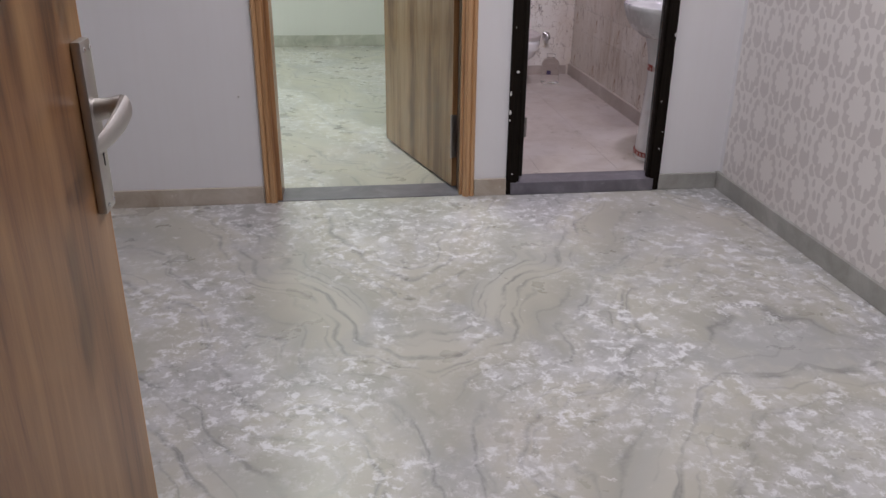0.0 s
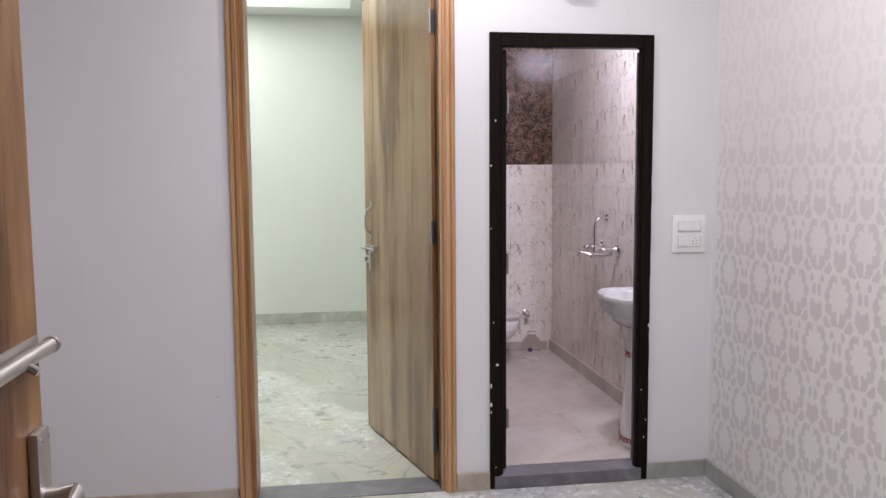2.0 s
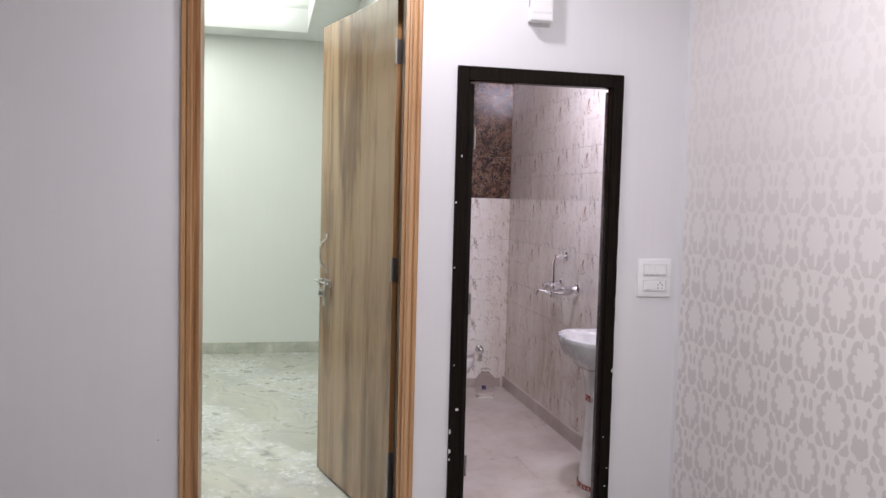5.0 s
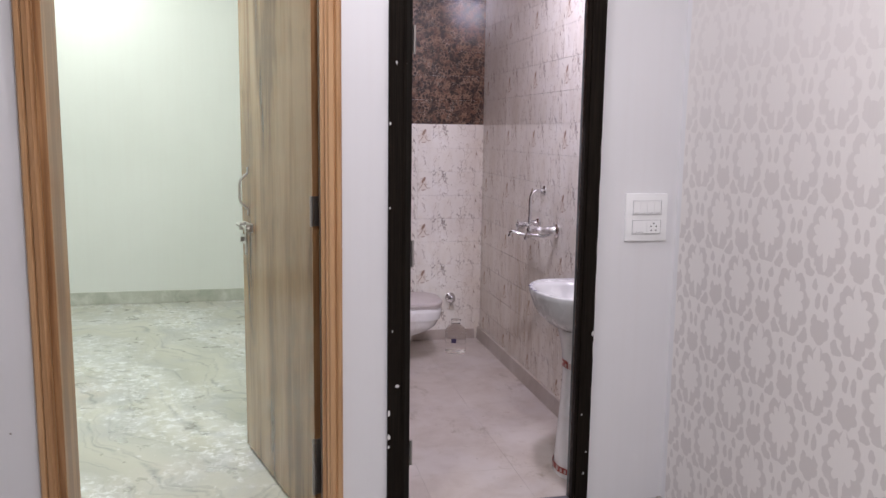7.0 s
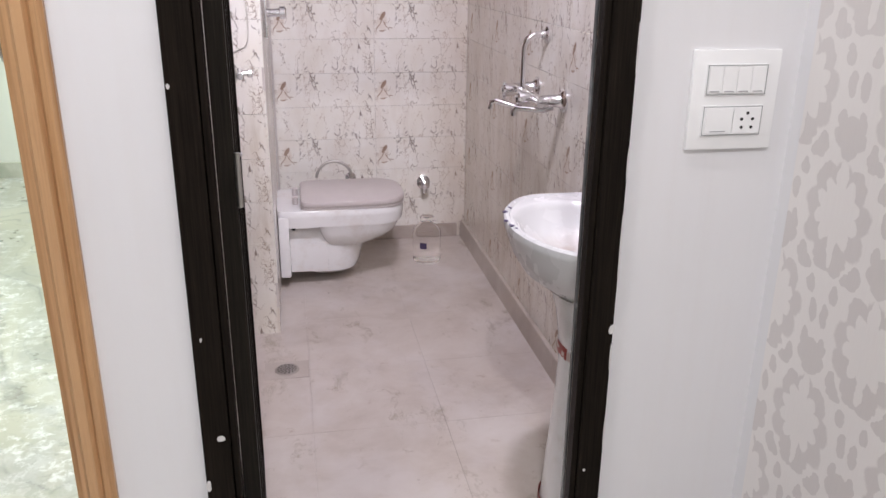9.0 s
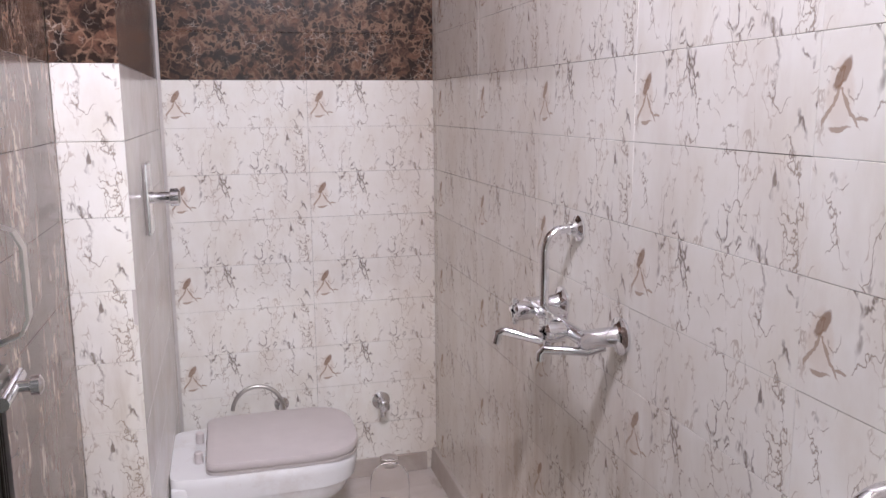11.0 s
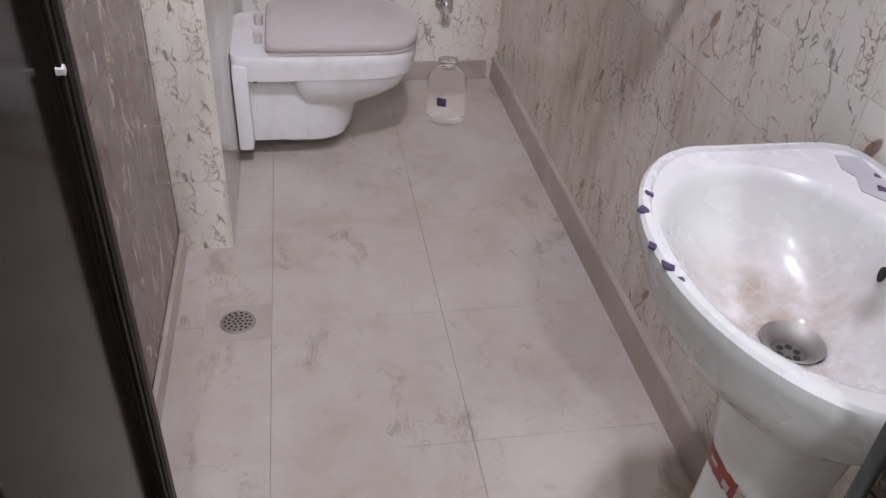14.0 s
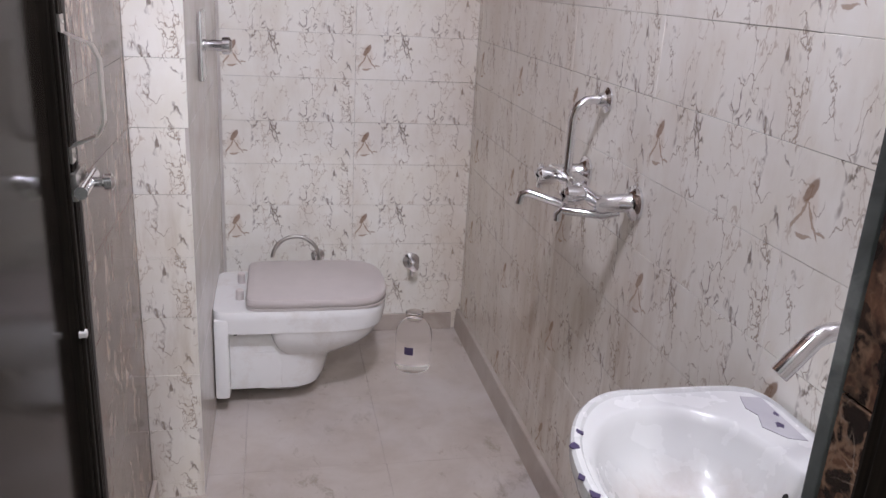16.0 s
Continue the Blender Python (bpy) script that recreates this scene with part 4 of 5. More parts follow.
# ---- bathroom things ----
lampb = thing("bathroom_ceiling_light", pose(-0.52, 0.25, 2.62), "round white surface-mounted bathroom light, lit", "ceiling light")
bm = bmesh.new()
lathe(bm, [(0.0, 0.10), (-0.03, 0.10), (-0.036, 0.095)], "z", (0, 0, 0), 28)
part("housing", bm, WHITE_PLASTIC, lampb, smooth=True)
bm = bmesh.new()
lathe(bm, [(-0.0365, 0.088), (-0.042, 0.080)], "z", (0, 0, 0), 28)
part("diffuser", bm, LED, lampb, smooth=True)


def floor_drain():
    d = thing("floor_drain", pose(-0.905, 1.166, BZ), "round perforated steel floor drain", "drain")
    part("collar", boxes([(-0.072, 0.072, -0.058, 0.058, -0.001, 0.0012)], 0.0005), DRAIN_COLLAR, d, "stained square cut tile round the drain")
    bm = bmesh.new()
    lathe(bm, [(0.0, 0.039), (0.003, 0.039), (0.0045, 0.034), (0.0045, 0.001)], "z", (0, 0, 0), 28)
    g = part("grate", bm, DRAIN_STEEL, d, smooth=True)
    for r, n in ((0.0, 1), (0.010, 6), (0.020, 11), (0.029, 14)):
        for i in range(n):
            a = 2 * math.pi * i / n
            bm = bmesh.new()
            lathe(bm, [(0.0046, 0.0030), (0.0050, 0.0030)], "z", (r * math.cos(a), r * math.sin(a), 0), 7)
            part("hole", bm, DRAIN_DARK, g)
    return d


floor_drain()


def basin_outline(k, z, cx=-0.045, cy=0.355, n=64):
    """Half-round front, square back with cut corners; k scales it: reach, width, shift."""
    out = []
    for i in range(n):
        a = 2 * math.pi * i / n
        c, s_ = math.cos(a), math.sin(a)
        if c > 0:
            r = (abs(c / 0.155) ** 2.05 + abs(s_ / 0.226) ** 2.05) ** (-1 / 2.05)
        else:
            r = (abs(c / 0.195) ** 9 + abs(s_ / 0.226) ** 9) ** (-1 / 9)
        x, y = r * c, r * s_
        # shoulders: carry the width forward, then cut across
        if c > 0:
            y *= 1 + 0.03 * math.sin(min(1, x / 0.155) * math.pi)
        out.append((cx + (-0.195 - x) * k[0] + k[2], cy + y * k[1], z))
    return out


def wash_basin():
    b = thing("wash_basin", pose(0, 0, 0), "white ceramic pedestal wash basin with torn packing tape", "wash basin")
    top = 0.80
    n = 64
    outer = [((0.42, 0.36, -0.07), top - 0.165), ((0.60, 0.58, -0.05), top - 0.150), ((0.80, 0.80, -0.03), top - 0.11), ((0.91, 0.91, -0.010), top - 0.078),
             ((0.962, 0.962, -0.002), top - 0.050), ((0.982, 0.982, 0), top - 0.034), ((0.997, 0.997, 0), top - 0.022), ((1.0, 1.0, 0), top - 0.014), ((0.997, 0.997, 0), top - 0.004),
             ((0.985, 0.985, 0), top), ((0.965, 0.965, 0), top), ((0.952, 0.952, -0.001), top - 0.005), ((0.935, 0.93, -0.002), top - 0.006)]
    loops = [basin_outline(k, z) for k, z in outer]
    cx, cy = -0.240, 0.352

    def bowl(rx, ry, z, dx=0.0, dy=0.0):
        out = []
        for i in range(n):
            a = 2 * math.pi * i / n
            c, q = math.cos(a), math.sin(a)
            e = 2.0 if c > 0 else 2.6
            r = (abs(c / rx) ** e + abs(q / ry) ** e) ** (-1 / e)
            out.append((cx + dx - r * c, cy + dy + r * q, z))
        return out
    loops += [bowl(0.136, 0.192, top - 0.007), bowl(0.130, 0.186, top - 0.010), bowl(0.124, 0.178, top - 0.022), bowl(0.112, 0.160, top - 0.055, 0.005),
              bowl(0.092, 0.128, top - 0.088, 0.010, -0.002), bowl(0.062, 0.080, top - 0.108, 0.018, -0.004), bowl(0.040, 0.046, top - 0.116, 0.021, -0.005), bowl(0.035, 0.035, top - 0.120, 0.022, -0.005), bowl(0.030, 0.030, top - 0.127, 0.022, -0.005), bowl(0.029, 0.029, top - 0.142, 0.022, -0.005), bowl(0.012, 0.012, top - 0.143, 0.022, -0.005)]
    bm = bmesh.new()
    rings(bm, loops)
    body = part("bowl", bm, BASIN_CERAMIC, b, smooth=True)
    wx, wy, wz = -0.218, 0.347, top - 0.1265
    bm = bmesh.new()
    lathe(bm, [(-0.014, 0.027), (-0.002, 0.029), (0.0085, 0.0355), (0.0098, 0.0340), (0.004, 0.027), (-0.003, 0.0205), (-0.0098, 0.019)], "z", (wx, wy, wz), 28)
    drain = part("waste_fitting", bm, WASTE, b, "dull steel waste with a cross grate", True)
    bm = bmesh.new()
    lathe(bm, [(-0.0097, 0.0188), (-0.0088, 0.0188)], "z", (wx, wy, wz), 20)
    part("grate", bm, WASTE_DARK, drain, "dark tarnished cross grate")
    for i in range(6):
        a = 2 * math.pi * i / 6
        bm = bmesh.new()
        lathe(bm, [(-0.0090, 0.0042), (-0.0082, 0.0042)], "z", (wx + 0.0105 * math.cos(a), wy + 0.0105 * math.sin(a), wz), 8)
        part("hole", bm, DRAIN_DARK, drain)
    bm = bmesh.new()
    loop = circle((-0.1265, cy + 0.012, top - 0.045), 0.0045, 14, "x", 0.010)
    rings(bm, [loop, [(x - 0.003, y, z) for x, y, z in loop]])
    part("overflow_hole", bm, DRAIN_DARK, b)
    PED_Y = 0.316
    bm = bmesh.new()
    loops = []
    for z, rx, ry, px in ((BZ, 0.082, 0.098, -0.213), (BZ + 0.02, 0.082, 0.098, -0.213), (BZ + 0.035, 0.078, 0.092, -0.213), (0.22, 0.070, 0.082, -0.213), (0.38, 0.060, 0.069, -0.213), (0.47, 0.057, 0.065, -0.212),
                          (0.545, 0.062, 0.072, -0.212), (0.60, 0.068, 0.080, -0.214), (0.650, 0.076, 0.090, -0.220)):
        loops.append([(px - rx * math.copysign(abs(math.cos(a)) ** 0.8, math.cos(a)), PED_Y + ry * math.copysign(abs(math.sin(a)) ** 0.8, math.sin(a)), z) for a in [2 * math.pi * i / 32 for i in range(32)]])
    rings(bm, loops)
    ped = part("pedestal", bm, CERAMIC, b, "white ceramic pedestal", True)

    def band(z0, z1, a0, a1, rx, ry, mat, name, label, lift=0.0015, px=-0.213, wob=0.0):
        bm = bmesh.new()
        rows = []
        rng = random.Random(int(z0 * 1000))
        m = 14
        for k in range(m + 1):
            a = radians(a0 + (a1 - a0) * k / m)
            w = rng.uniform(-wob, wob)
            ca = math.copysign(abs(math.cos(a)) ** 0.8, math.cos(a))
            sa = math.copysign(abs(math.sin(a)) ** 0.8, math.sin(a))
            for z in (z0 + w, z1 + w * 0.6):
                rows.append(bm.verts.new((px - (rx + lift) * ca, PED_Y + (ry + lift) * sa, z)))
        for k in range(m):
            bm.faces.new((rows[2 * k], rows[2 * k + 1], rows[2 * k + 3], rows[2 * k + 2]))
        return part(name, bm, mat, ped, label)
    band(0.495, 0.524, -24, 36, 0.0585, 0.067, RED_TAPE, "packing_tape", "red and white packing tape round the pedestal", wob=0.003)
    band(0.500, 0.511, -16, -6, 0.0585, 0.067, TAPE_INK, "tape_print", "", 0.0025)
    band(0.496, 0.518, -40, -24, 0.0585, 0.067, TAPE_INK, "tape_print", "", 0.0025)
    band(0.508, 0.515, 2, 14, 0.0585, 0.067, TAPE_INK, "tape_print", "", 0.0025)
    band(0.440, 0.545, -150, -108, 0.0585, 0.067, RED_TAPE, "packing_tape", "red packing tape on the side of the pedestal", wob=0.004)
    for k in range(4):
        band(0.452 + 0.022 * k, 0.463 + 0.022 * k, -142, -114, 0.0585, 0.067, TAPE_INK, "tape_print", "", 0.0025)
    band(0.628, 0.648, -2, 14, 0.0705, 0.083, RED_TAPE, "packing_tape", "torn scrap of red tape", 0.0015, -0.217, 0.002)
    band(0.634, 0.644, -48, -34, 0.0705, 0.083, RED_TAPE, "packing_tape", "torn scrap of red tape", 0.0015, -0.217, 0.002)
    band(0.075, 0.10, -70, 55, 0.080, 0.095, RED_TAPE, "packing_tape", "red tape round the foot of the pedestal", 0.0012, -0.215, 0.003)
    for a in (-60, -45, -30, -14, 4, 22, 38):
        band(0.08, 0.095, a, a + 8, 0.080, 0.095, TAPE_INK, "tape_print", "", 0.0026, -0.215)
    # Scraps of violet tape on the rim.
    rng = random.Random(9)
    for x, y, w in ((-0.378, 0.445, 0.011), (-0.360, 0.476, 0.008), (-0.393, 0.380, 0.009), (-0.392, 0.345, 0.011), (-0.386, 0.325, 0.006), (-0.075, 0.47, 0.010), (-0.085, 0.255, 0.010), (-0.06, 0.50, 0.007)):
        bm = bmesh.new()
        loop = [(x + w * rng.uniform(0.25, 0.8) * math.cos(i * 0.9), y + w * rng.uniform(0.3, 1.1) * math.sin(i * 0.9)) for i in range(7)]
        lay = top if x < -0.2 else top - 0.0055
        rings(bm, [[(a, c, lay - 0.0015) for a, c in loop], [(a, c, lay + 0.0007) for a, c in loop]])
        part("tape_scrap", bm, VIOLET, b, "violet scrap of packing tape on the rim")
    bm = bmesh.new()
    loop = [(-0.055, 0.545), (-0.085, 0.552), (-0.095, 0.52), (-0.088, 0.50), (-0.10, 0.47), (-0.082, 0.44), (-0.058, 0.43)]
    rings(bm, [[(a, c, top - 0.0085) for a, c in loop], [(a, c, top - 0.0052) for a, c in loop]])
    part("tape_film", bm, FILM, b, "clear packing tape left on the deck")
    return b


wash_basin()


def pillar_tap():
    t = thing("pillar_tap", pose(-0.083, 0.345, 0.80), "chrome pillar tap with a bent spout on the basin deck", "tap")
    bm = bmesh.new()
    lathe(bm, [(0, 0.026), (0.004, 0.026), (0.008, 0.020), (0.05, 0.017), (0.075, 0.019), (0.085, 0.014)], "z", (0, 0, 0), 24)
    part("body", bm, CHROME, t, smooth=True)
    bm = bmesh.new()
    tube(bm, [(0, 0, 0.07), (0, 0, 0.12)] + arc((-0.044, 0, 0.148), 0.044, 0, 125, "xz", 10) + [(-0.105, 0, 0.142)], 0.0115, 14)
    part("spout", bm, CHROME, t, smooth=True)
    bm = bmesh.new()
    tube(bm, [(0.0, -0.012, 0.045), (0.0, -0.045, 0.05)], 0.009, 12)
    box(bm, -0.006, 0.006, -0.055, -0.043, 0.025, 0.08, 0.003)
    part("handle", bm, CHROME, t, smooth=True)
    return t


pillar_tap()


def wall_mixer():
    """Local frame: wall at x = 0, the mixer's bar along y, centred on its outlet."""
    m = thing("wall_mixer", pose(-0.041, 1.192, 0.945), "chrome wall mixer with two taps, swivel spout and bent shower pipe", "bath mixer")
    for y in (-0.135, 0.135):
        bm = bmesh.new()
        lathe(bm, [(0, 0.036), (-0.005, 0.036), (-0.009, 0.026), (-0.018, 0.019), (-0.06, 0.018), (-0.085, 0.015)], "x", (0, y, 0), 24)
        part("wall_flange", bm, CHROME, m, "round chrome wall flange", True)
    bm = bmesh.new()
    tube(bm, [(-0.075, -0.150, 0), (-0.075, 0.150, 0)], 0.015, 18)
    box(bm, -0.094, -0.056, -0.025, 0.045, -0.022, 0.022, 0.006)
    part("bar", bm, CHROME, m, smooth=True)
    for y, sgn in ((-0.075, -1), (0.095, 1)):
        bm = bmesh.new()
        lathe(bm, [(0, 0.018), (-0.015, 0.020), (-0.035, 0.020), (-0.040, 0.014)], "x", (-0.09, y, 0), 16)
        box(bm, -0.130, -0.118, y - 0.006, y + 0.006, -0.028, 0.028, 0.003)
        box(bm, -0.130, -0.118, y - 0.028, y + 0.028, -0.006, 0.006, 0.003)
        part("tap_handle", bm, CHROME, m, "chrome cross tap handle", True)
    bm = bmesh.new()
    tube(bm, [(-0.080, 0.02, -0.02), (-0.085, 0.02, -0.045), (-0.095, 0.024, -0.046), (-0.165, 0.045, -0.026), (-0.178, 0.05, -0.032), (-0.182, 0.05, -0.052)], 0.0095, 14)
    part("spout", bm, CHROME, m, "long chrome swivel spout", True)
    bm = bmesh.new()
    tube(bm, [(-0.03, -0.13, -0.02), (-0.06, -0.12, -0.030), (-0.138, -0.095, -0.026), (-0.144, -0.092, -0.034), (-0.144, -0.092, -0.048)], 0.0085, 12)
    part("lower_outlet", bm, CHROME, m, smooth=True)
    bm = bmesh.new()
    tube(bm, [(-0.075, 0.06, 0.015), (-0.075, 0.06, 0.13)] + [(-0.075 + 0.04 - 0.04 * math.cos(radians(a)), 0.06, 0.13 + 0.045 * math.sin(radians(a))) for a in (20, 45, 70, 90)] + [(-0.003, 0.06, 0.175)], 0.0095, 14)
    part("shower_pipe", bm, CHROME, m, "bent chrome shower pipe", True)
    bm = bmesh.new()
    lathe(bm, [(0, 0.027), (-0.004, 0.027), (-0.010, 0.016), (-0.02, 0.014)], "x", (0, 0.06, 0.175), 24)
    part("pipe_flange", bm, CHROME, m, smooth=True)
    return m


wall_mixer()


def toilet():
    """Local frame: wall at x = 0, bowl reaching along +x, centred on y; z from the floor."""
    t = thing("toilet", pose(PIL_X, 2.033, BZ - 0.029), "white wall-hung toilet with a closed greyish lid", "toilet")
    n = 40

    def outline(length, half, z, x0=0.0, blunt=3.1):
        out = []
        nose = min(0.21, length * 0.6)
        for i in range(n):
            a = 2 * math.pi * i / n
            c, s_ = math.cos(a), math.sin(a)
            if c > 0:
                x = length - nose + nose * c ** (2 / blunt)
                y = half * math.copysign(abs(s_) ** (2 / blunt), s_)
            else:
                x = (length - nose) * (1 - abs(c) ** 0.25)
                y = half * math.copysign(min(1, abs(s_) ** 0.12), s_)
            out.append(((x0 + x) * 0.935, y, z))
        return out
    bm = bmesh.new()
    rings(bm, [outline(0.555, 0.178, 0.362), outline(0.560, 0.183, 0.352), outline(0.560, 0.184, 0.335), outline(0.552, 0.181, 0.294)])
    part("rim", bm, CERAMIC, t, smooth=True)
    bm = bmesh.new()
    q = 0.185
    rings(bm, [outline(0.551 - q, 0.180, 0.300, q - 0.01), outline(0.543 - q, 0.176, 0.278, q - 0.008), outline(0.522 - q, 0.168, 0.252, q), outline(0.480 - q, 0.157, 0.230, q + 0.010),
               outline(0.425 - q, 0.146, 0.214, q + 0.022), outline(0.385 - q, 0.138, 0.203, q + 0.034)])
    sub = [outline(far - x0, half, z, x0, 2.6) for far, half, z, x0 in ((0.395, 0.137, 0.216, 0.085), (0.382, 0.135, 0.190, 0.085), (0.370, 0.133, 0.150, 0.085), (0.360, 0.131, 0.110, 0.105), (0.345, 0.126, 0.085, 0.135), (0.315, 0.110, 0.072, 0.165), (0.28, 0.09, 0.068, 0.19))]
    rings(bm, sub)
    part("bowl", bm, CERAMIC, t, smooth=True)
    part("wall_block", boxes([(0.002, 0.046, -0.184, 0.184, 0.083, 0.34)], 0.012), CERAMIC, t, smooth=True)
    part("recess_panel", boxes([(0.04, 0.20, -0.1365, 0.1365, 0.088, 0.305)], 0.012), CERAMIC, t, smooth=True)
    bm = bmesh.new()
    rings(bm, [[(x * 0.83 + 0.095, y * 0.98, z) for x, y, z in outline(0.555, 0.180, zz)] for zz in (0.3635, 0.372)])
    part("seat", bm, SEAT_GREY, t, "greyish plastic toilet seat", True)
    bm = bmesh.new()
    lid = []
    for k, zz in ((0.985, 0.3735), (1.0, 0.378), (1.0, 0.390), (0.985, 0.396), (0.94, 0.399)):
        lid.append([((x - 0.28) * k * 0.83 + 0.28 * 0.83 + 0.095, y * k, zz) for x, y, z in outline(0.555, 0.180, zz)])
    rings(bm, lid)
    part("lid", bm, SEAT_GREY, t, "closed greyish plastic lid", True)
    for y in (-0.07, 0.07):
        bm = bmesh.new()
        lathe(bm, [(0.3625, 0.012), (0.392, 0.012), (0.395, 0.009)], "z", (0.075, y, 0), 14)
        part("lid_hinge", bm, SEAT_GREY, t, smooth=True)
    bm = bmesh.new()
    lathe(bm, [(0.0, 0.009), (0.004, 0.009)], "y", (0.062, -0.1395, 0.281), 12)
    part("fixing_hole", bm, DRAIN_DARK, t)
    return t


toilet()

fl = thing("flush_valve", pose(PIL_X, 1.80, 1.155), "chrome flush valve with a tall wall plate and push knob", "flush valve")
part("wall_plate", boxes([(0.0005, 0.012, -0.05, 0.05, -0.085, 0.085)], 0.003), CHROME, fl, smooth=True)
bm = bmesh.new()
lathe(bm, [(0.012, 0.014), (0.055, 0.014), (0.057, 0.022), (0.075, 0.022), (0.08, 0.016)], "x", (0, 0, 0), 20)
part("push_knob", bm, CHROME, fl, smooth=True)

jet = thing("hand_spray", pose(-0.663, BY1 - 0.10, 0.400), "dark looped spray hose on a chrome wall fitting", "hand spray")
bm = bmesh.new()
tube(bm, arc((-0.012, -0.09, 0.02), 0.078, 176, 12, "xz", 14) + [(0.067, -0.088, 0.005)], 0.0065, 10)
part("hose", bm, STEEL, jet, smooth=True)
bm = bmesh.new()
lathe(bm, [(0, 0.024), (-0.005, 0.024), (-0.01, 0.012), (-0.085, 0.012)], "y", (0.067, 0, 0.0), 18)
part("fitting", bm, CHROME, jet, smooth=True)

av = thing("angle_valve", pose(-0.243, BY1, 0.338), "chrome angle valve on the end wall", "valve")
bm = bmesh.new()
lathe(bm, [(0, 0.032), (-0.005, 0.032), (-0.012, 0.016), (-0.05, 0.016)], "y", (0, 0, 0), 22)
part("flange", bm, CHROME, av, smooth=True)
bm = bmesh.new()
tube(bm, [(0, -0.04, 0), (0, -0.04, -0.045)], 0.010, 12)
part("outlet", bm, CHROME, av, smooth=True)
bm = bmesh.new()
lathe(bm, [(-0.05, 0.018), (-0.07, 0.02), (-0.074, 0.014)], "y", (0.0, 0, 0.0), 10)
part("handle", bm, CHROME, av, smooth=True)

bt = thing("plastic_jar", pose(-0.278, 2.122, BZ), "clear plastic bottle with a violet label scrap standing on the floor", "bottle")
bm = bmesh.new()
rings(bm, [circle((0, 0, h), r, 28) for h, r in ((0.001, 0.054), (0.004, 0.061), (0.02, 0.063), (0.05, 0.0615), (0.065, 0.063), (0.125, 0.063), (0.145, 0.060), (0.162, 0.050), (0.174, 0.036), (0.180, 0.028), (0.198, 0.028), (0.199, 0.030), (0.206, 0.030))], True, True)
shell = part("shell", bm, CLEAR, bt, smooth=True)
shell.visible_shadow = False
bm = bmesh.new()
rows = [[(0.0638 * math.cos(a), 0.0638 * math.sin(a), z) for z in (0.072, 0.10)] for a in [radians(232 + 4 * i) for i in range(8)]]
vs = [[bm.verts.new(p) for p in r] for r in rows]
for a, b in zip(vs, vs[1:]):
    bm.faces.new((a[0], b[0], b[1], a[1]))
part("label", bm, VIOLET, bt, "small violet label scrap")

# ---- tiles ----
meshes = {}


def tile_mesh(mat, u0, u1, v0, v1, thick=0.008, gap=0.0004, bevel=0.0006):
    """A slab whose front faces -y, in the tile's own print coordinates."""
    key = (mat.name, *(round(q, 4) for q in (u0, u1, v0, v1, thick)))
    if key not in meshes:
        a, b, c, d = u0 + gap, u1 - gap, v0 + gap, v1 - gap
        e = bevel
        verts = [(a, thick, c), (b, thick, c), (b, thick, d), (a, thick, d),
                 (a, e, c), (b, e, c), (b, e, d), (a, e, d),
                 (a + e, 0, c + e), (b - e, 0, c + e), (b - e, 0, d - e), (a + e, 0, d - e)]
        faces = [(8, 9, 10, 11)]
        for i in range(4):
            j = (i + 1) % 4
            faces += [(i, j, 4 + j, 4 + i), (4 + i, 4 + j, 8 + j, 8 + i)]
        me = bpy.data.meshes.new("tile")
        me.from_pydata(verts, [], faces)
        me.materials.append(mat)
        meshes[key] = me
    return meshes[key]


def tile_wall(parent, at, turn, u_lo, u_hi, u_joint, z_lo, z_hi, pick, wide=0.45):
    """Tiles along a wall. at: where u = 0 lies on the wall's face; turn: degrees about z; u runs to the right as one faces the wall."""
    rng = random.Random(round(abs(u_lo * 100) + turn))
    base = pose(*at, 0, 0, turn)
    k = math.floor((u_lo - u_joint) / wide)
    while u_joint + k * wide < u_hi - 0.004:
        cu = u_joint + (k + 0.5) * wide
        a, b = max(u_lo, cu - wide / 2), min(u_hi, cu + wide / 2)
        k += 1
        if b - a < 0.01:
            continue
        row = math.floor((z_lo - 0.855) / 0.30)
        while 0.855 + row * 0.30 < z_hi:
            cz = 0.855 + (row + 0.5) * 0.30
            for c, d in ((cz - 0.15, cz), (cz, cz + 0.15)):
                c, d = max(c, z_lo), min(d, z_hi)
                if d - c < 0.01:
                    continue
                me = tile_mesh(pick(cz if d <= cz + 0.001 else cz + 0.1, c), a - cu, b - cu, c - cz, d - cz)
                ob = new("tile", me)
                ob.parent = parent
                ob.matrix_basis = base @ pose(cu, rng.uniform(-0.0003, 0.0003), cz, rng.uniform(-0.06, 0.06), 0, rng.uniform(-0.05, 0.05))
            row += 1


O = bpy.data.objects
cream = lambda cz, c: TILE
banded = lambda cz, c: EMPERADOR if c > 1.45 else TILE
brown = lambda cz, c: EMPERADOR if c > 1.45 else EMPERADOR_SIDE
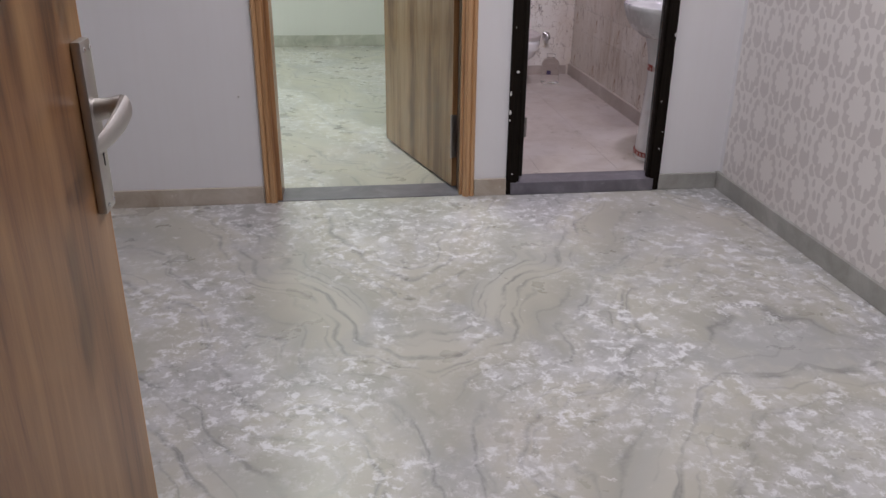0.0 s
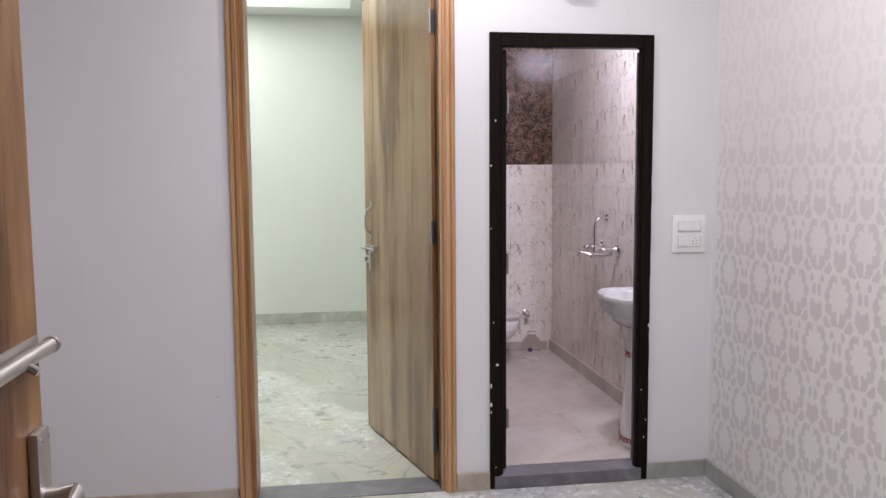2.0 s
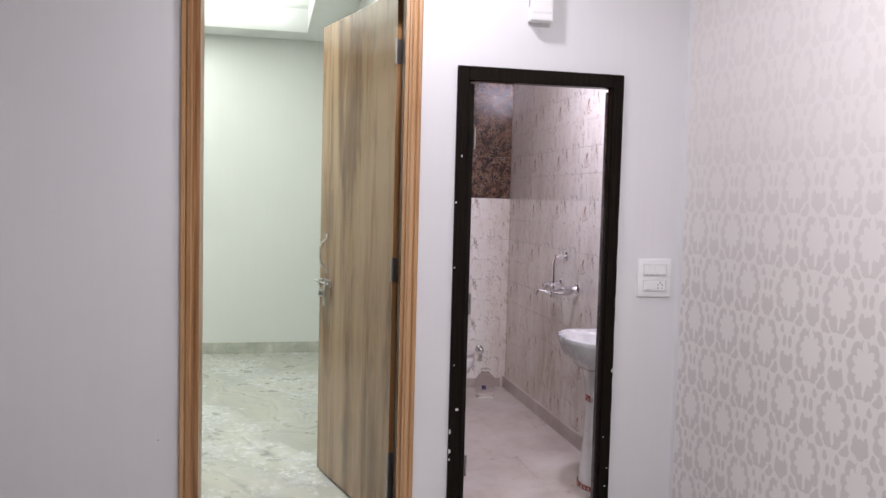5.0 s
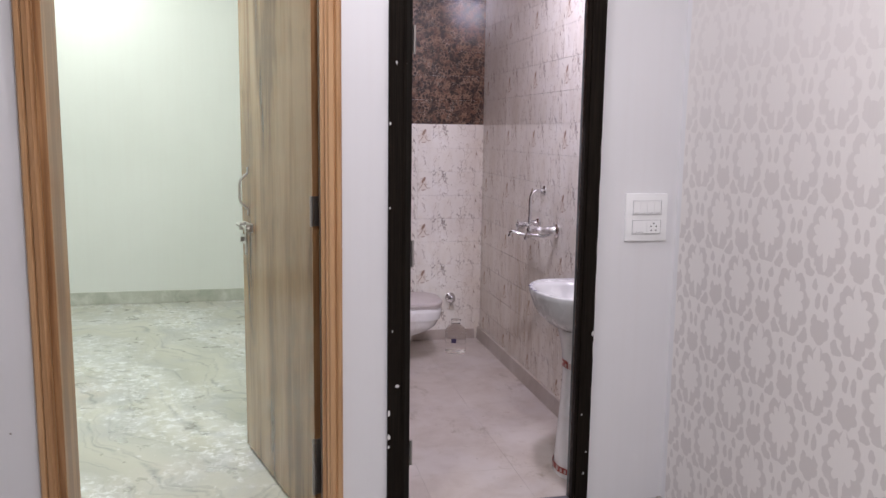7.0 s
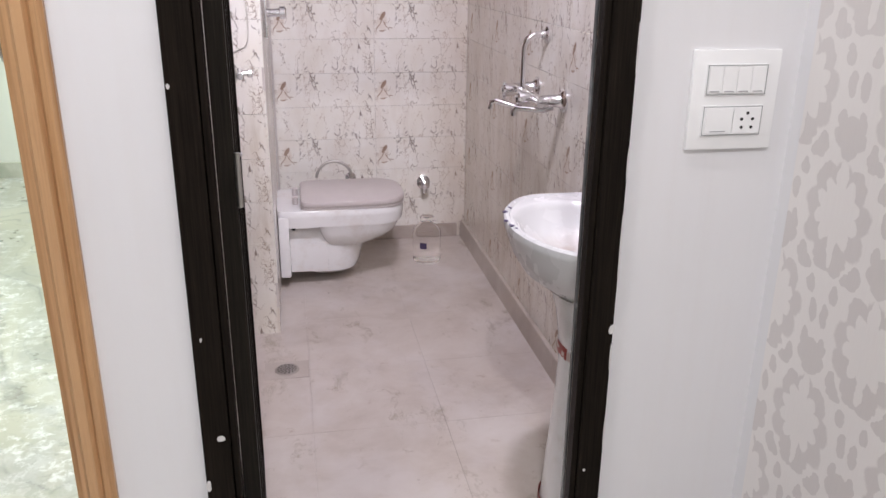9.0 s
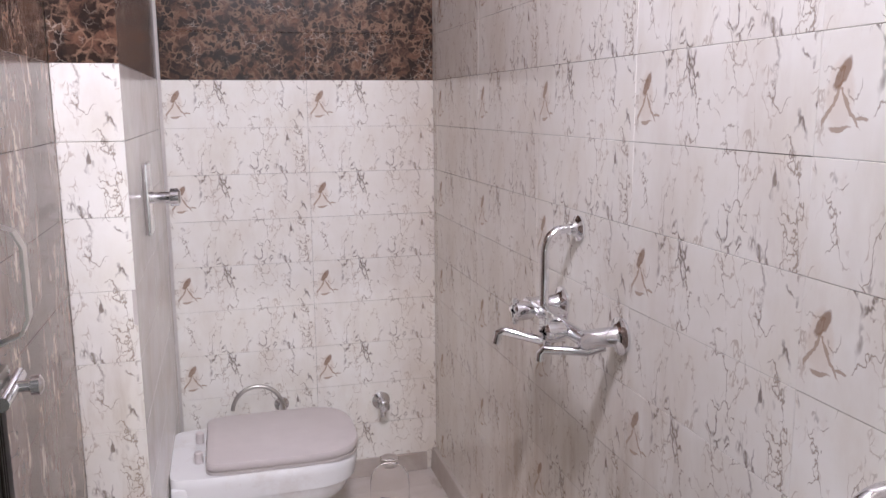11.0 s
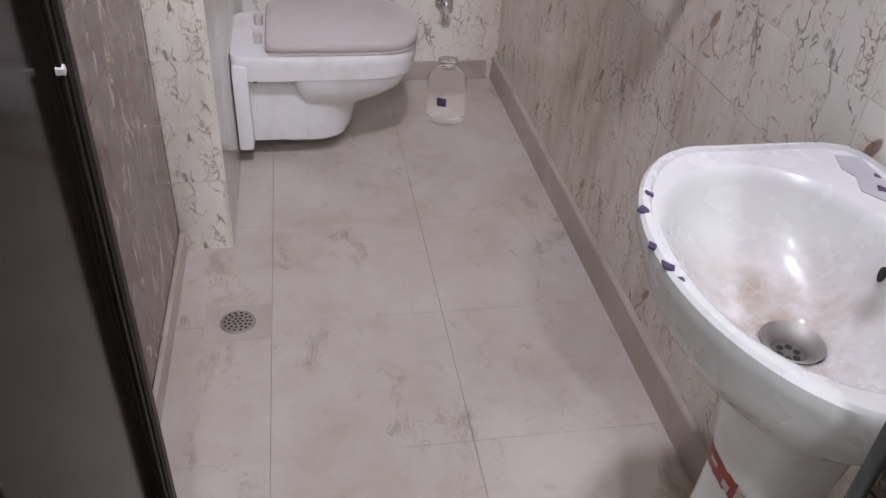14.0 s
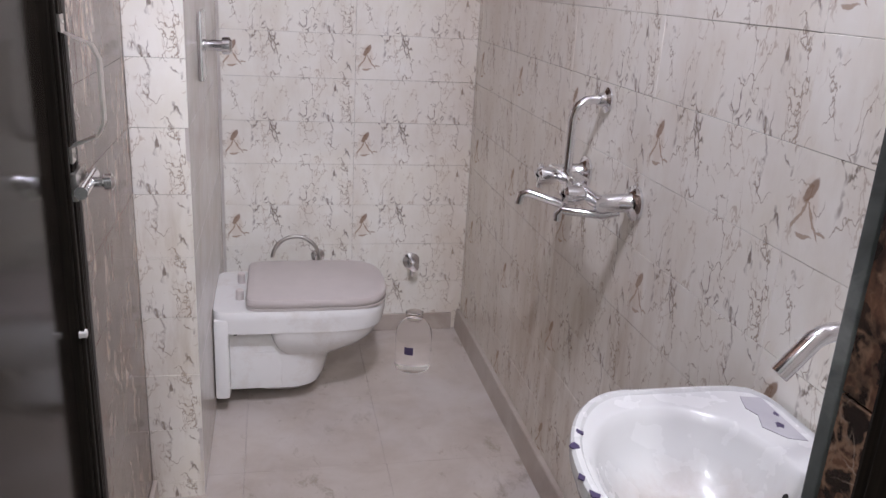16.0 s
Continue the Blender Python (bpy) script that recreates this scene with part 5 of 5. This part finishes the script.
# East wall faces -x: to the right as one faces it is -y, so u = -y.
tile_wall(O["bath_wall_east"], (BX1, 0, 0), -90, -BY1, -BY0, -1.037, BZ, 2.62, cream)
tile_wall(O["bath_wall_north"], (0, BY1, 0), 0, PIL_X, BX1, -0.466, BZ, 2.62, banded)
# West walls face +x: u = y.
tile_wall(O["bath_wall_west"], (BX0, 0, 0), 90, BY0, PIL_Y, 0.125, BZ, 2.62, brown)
tile_wall(O["bath_wall_west"], (PIL_X, 0, 0), 90, PIL_Y, BY1, PIL_Y, BZ, 2.62, lambda cz, c: EMPERADOR if c > 1.45 else PLAIN_TILE)
tile_wall(O["bath_wall_west"], (0, PIL_Y, 0), 0, BX0, PIL_X, PIL_X - 0.45, BZ, 2.62, banded)


def jamb_tiles():
    """Brown marble strips on the reveals behind the dark frame."""
    for x, turn, y, half in ((-0.326, -90, 0.0700, 0.0236), (-1.002, 90, 0.075, 0.0285)):
        for i in range(13):
            z0 = 0.06 + 0.146 * i - (0.017 if i else 0)
            z1 = min(0.06 + 0.146 * (i + 1) - 0.017, 1.93)
            me = tile_mesh(EMPERADOR, -half, half, -(z1 - z0) / 2, (z1 - z0) / 2, 0.007, 0.0008, 0.0012)
            ob = new("tile", me)
            ob.parent = wall
            ob.matrix_basis = pose(x, y, (z0 + z1) / 2, 0, 0, turn)


jamb_tiles()
structure(part("trim", boxes([(-0.3275, -0.3185, 0.0942, 0.1085, 0.06, 1.93)], 0.002), CEMENT), "grey cement edge of the bathroom opening")


def floor_tiles():
    parent = O["bath_subfloor"]
    pitch = 0.385
    xs = [-0.446 + pitch * i for i in range(-2, 3)]
    ys = [0.772 + pitch * i for i in range(-2, 6)]
    for x0 in xs:
        for y0 in ys:
            a, b, c, d = max(x0, BX0), min(x0 + pitch, BX1), max(y0, 0.1105), min(y0 + pitch, BY1)
            if y0 + 0.01 > PIL_Y - pitch:
                a = max(a, BX0)
            if b - a < 0.02 or d - c < 0.02:
                continue
            me = tile_mesh(FLOOR_TILE, -(b - a) / 2, (b - a) / 2, -(d - c) / 2, (d - c) / 2, 0.008, 0.0003, 0.0003)
            ob = new("floor_tile", me)
            ob.parent = parent
            ob.matrix_basis = pose((a + b) / 2, (c + d) / 2, BZ, -90, 0, 0)


floor_tiles()
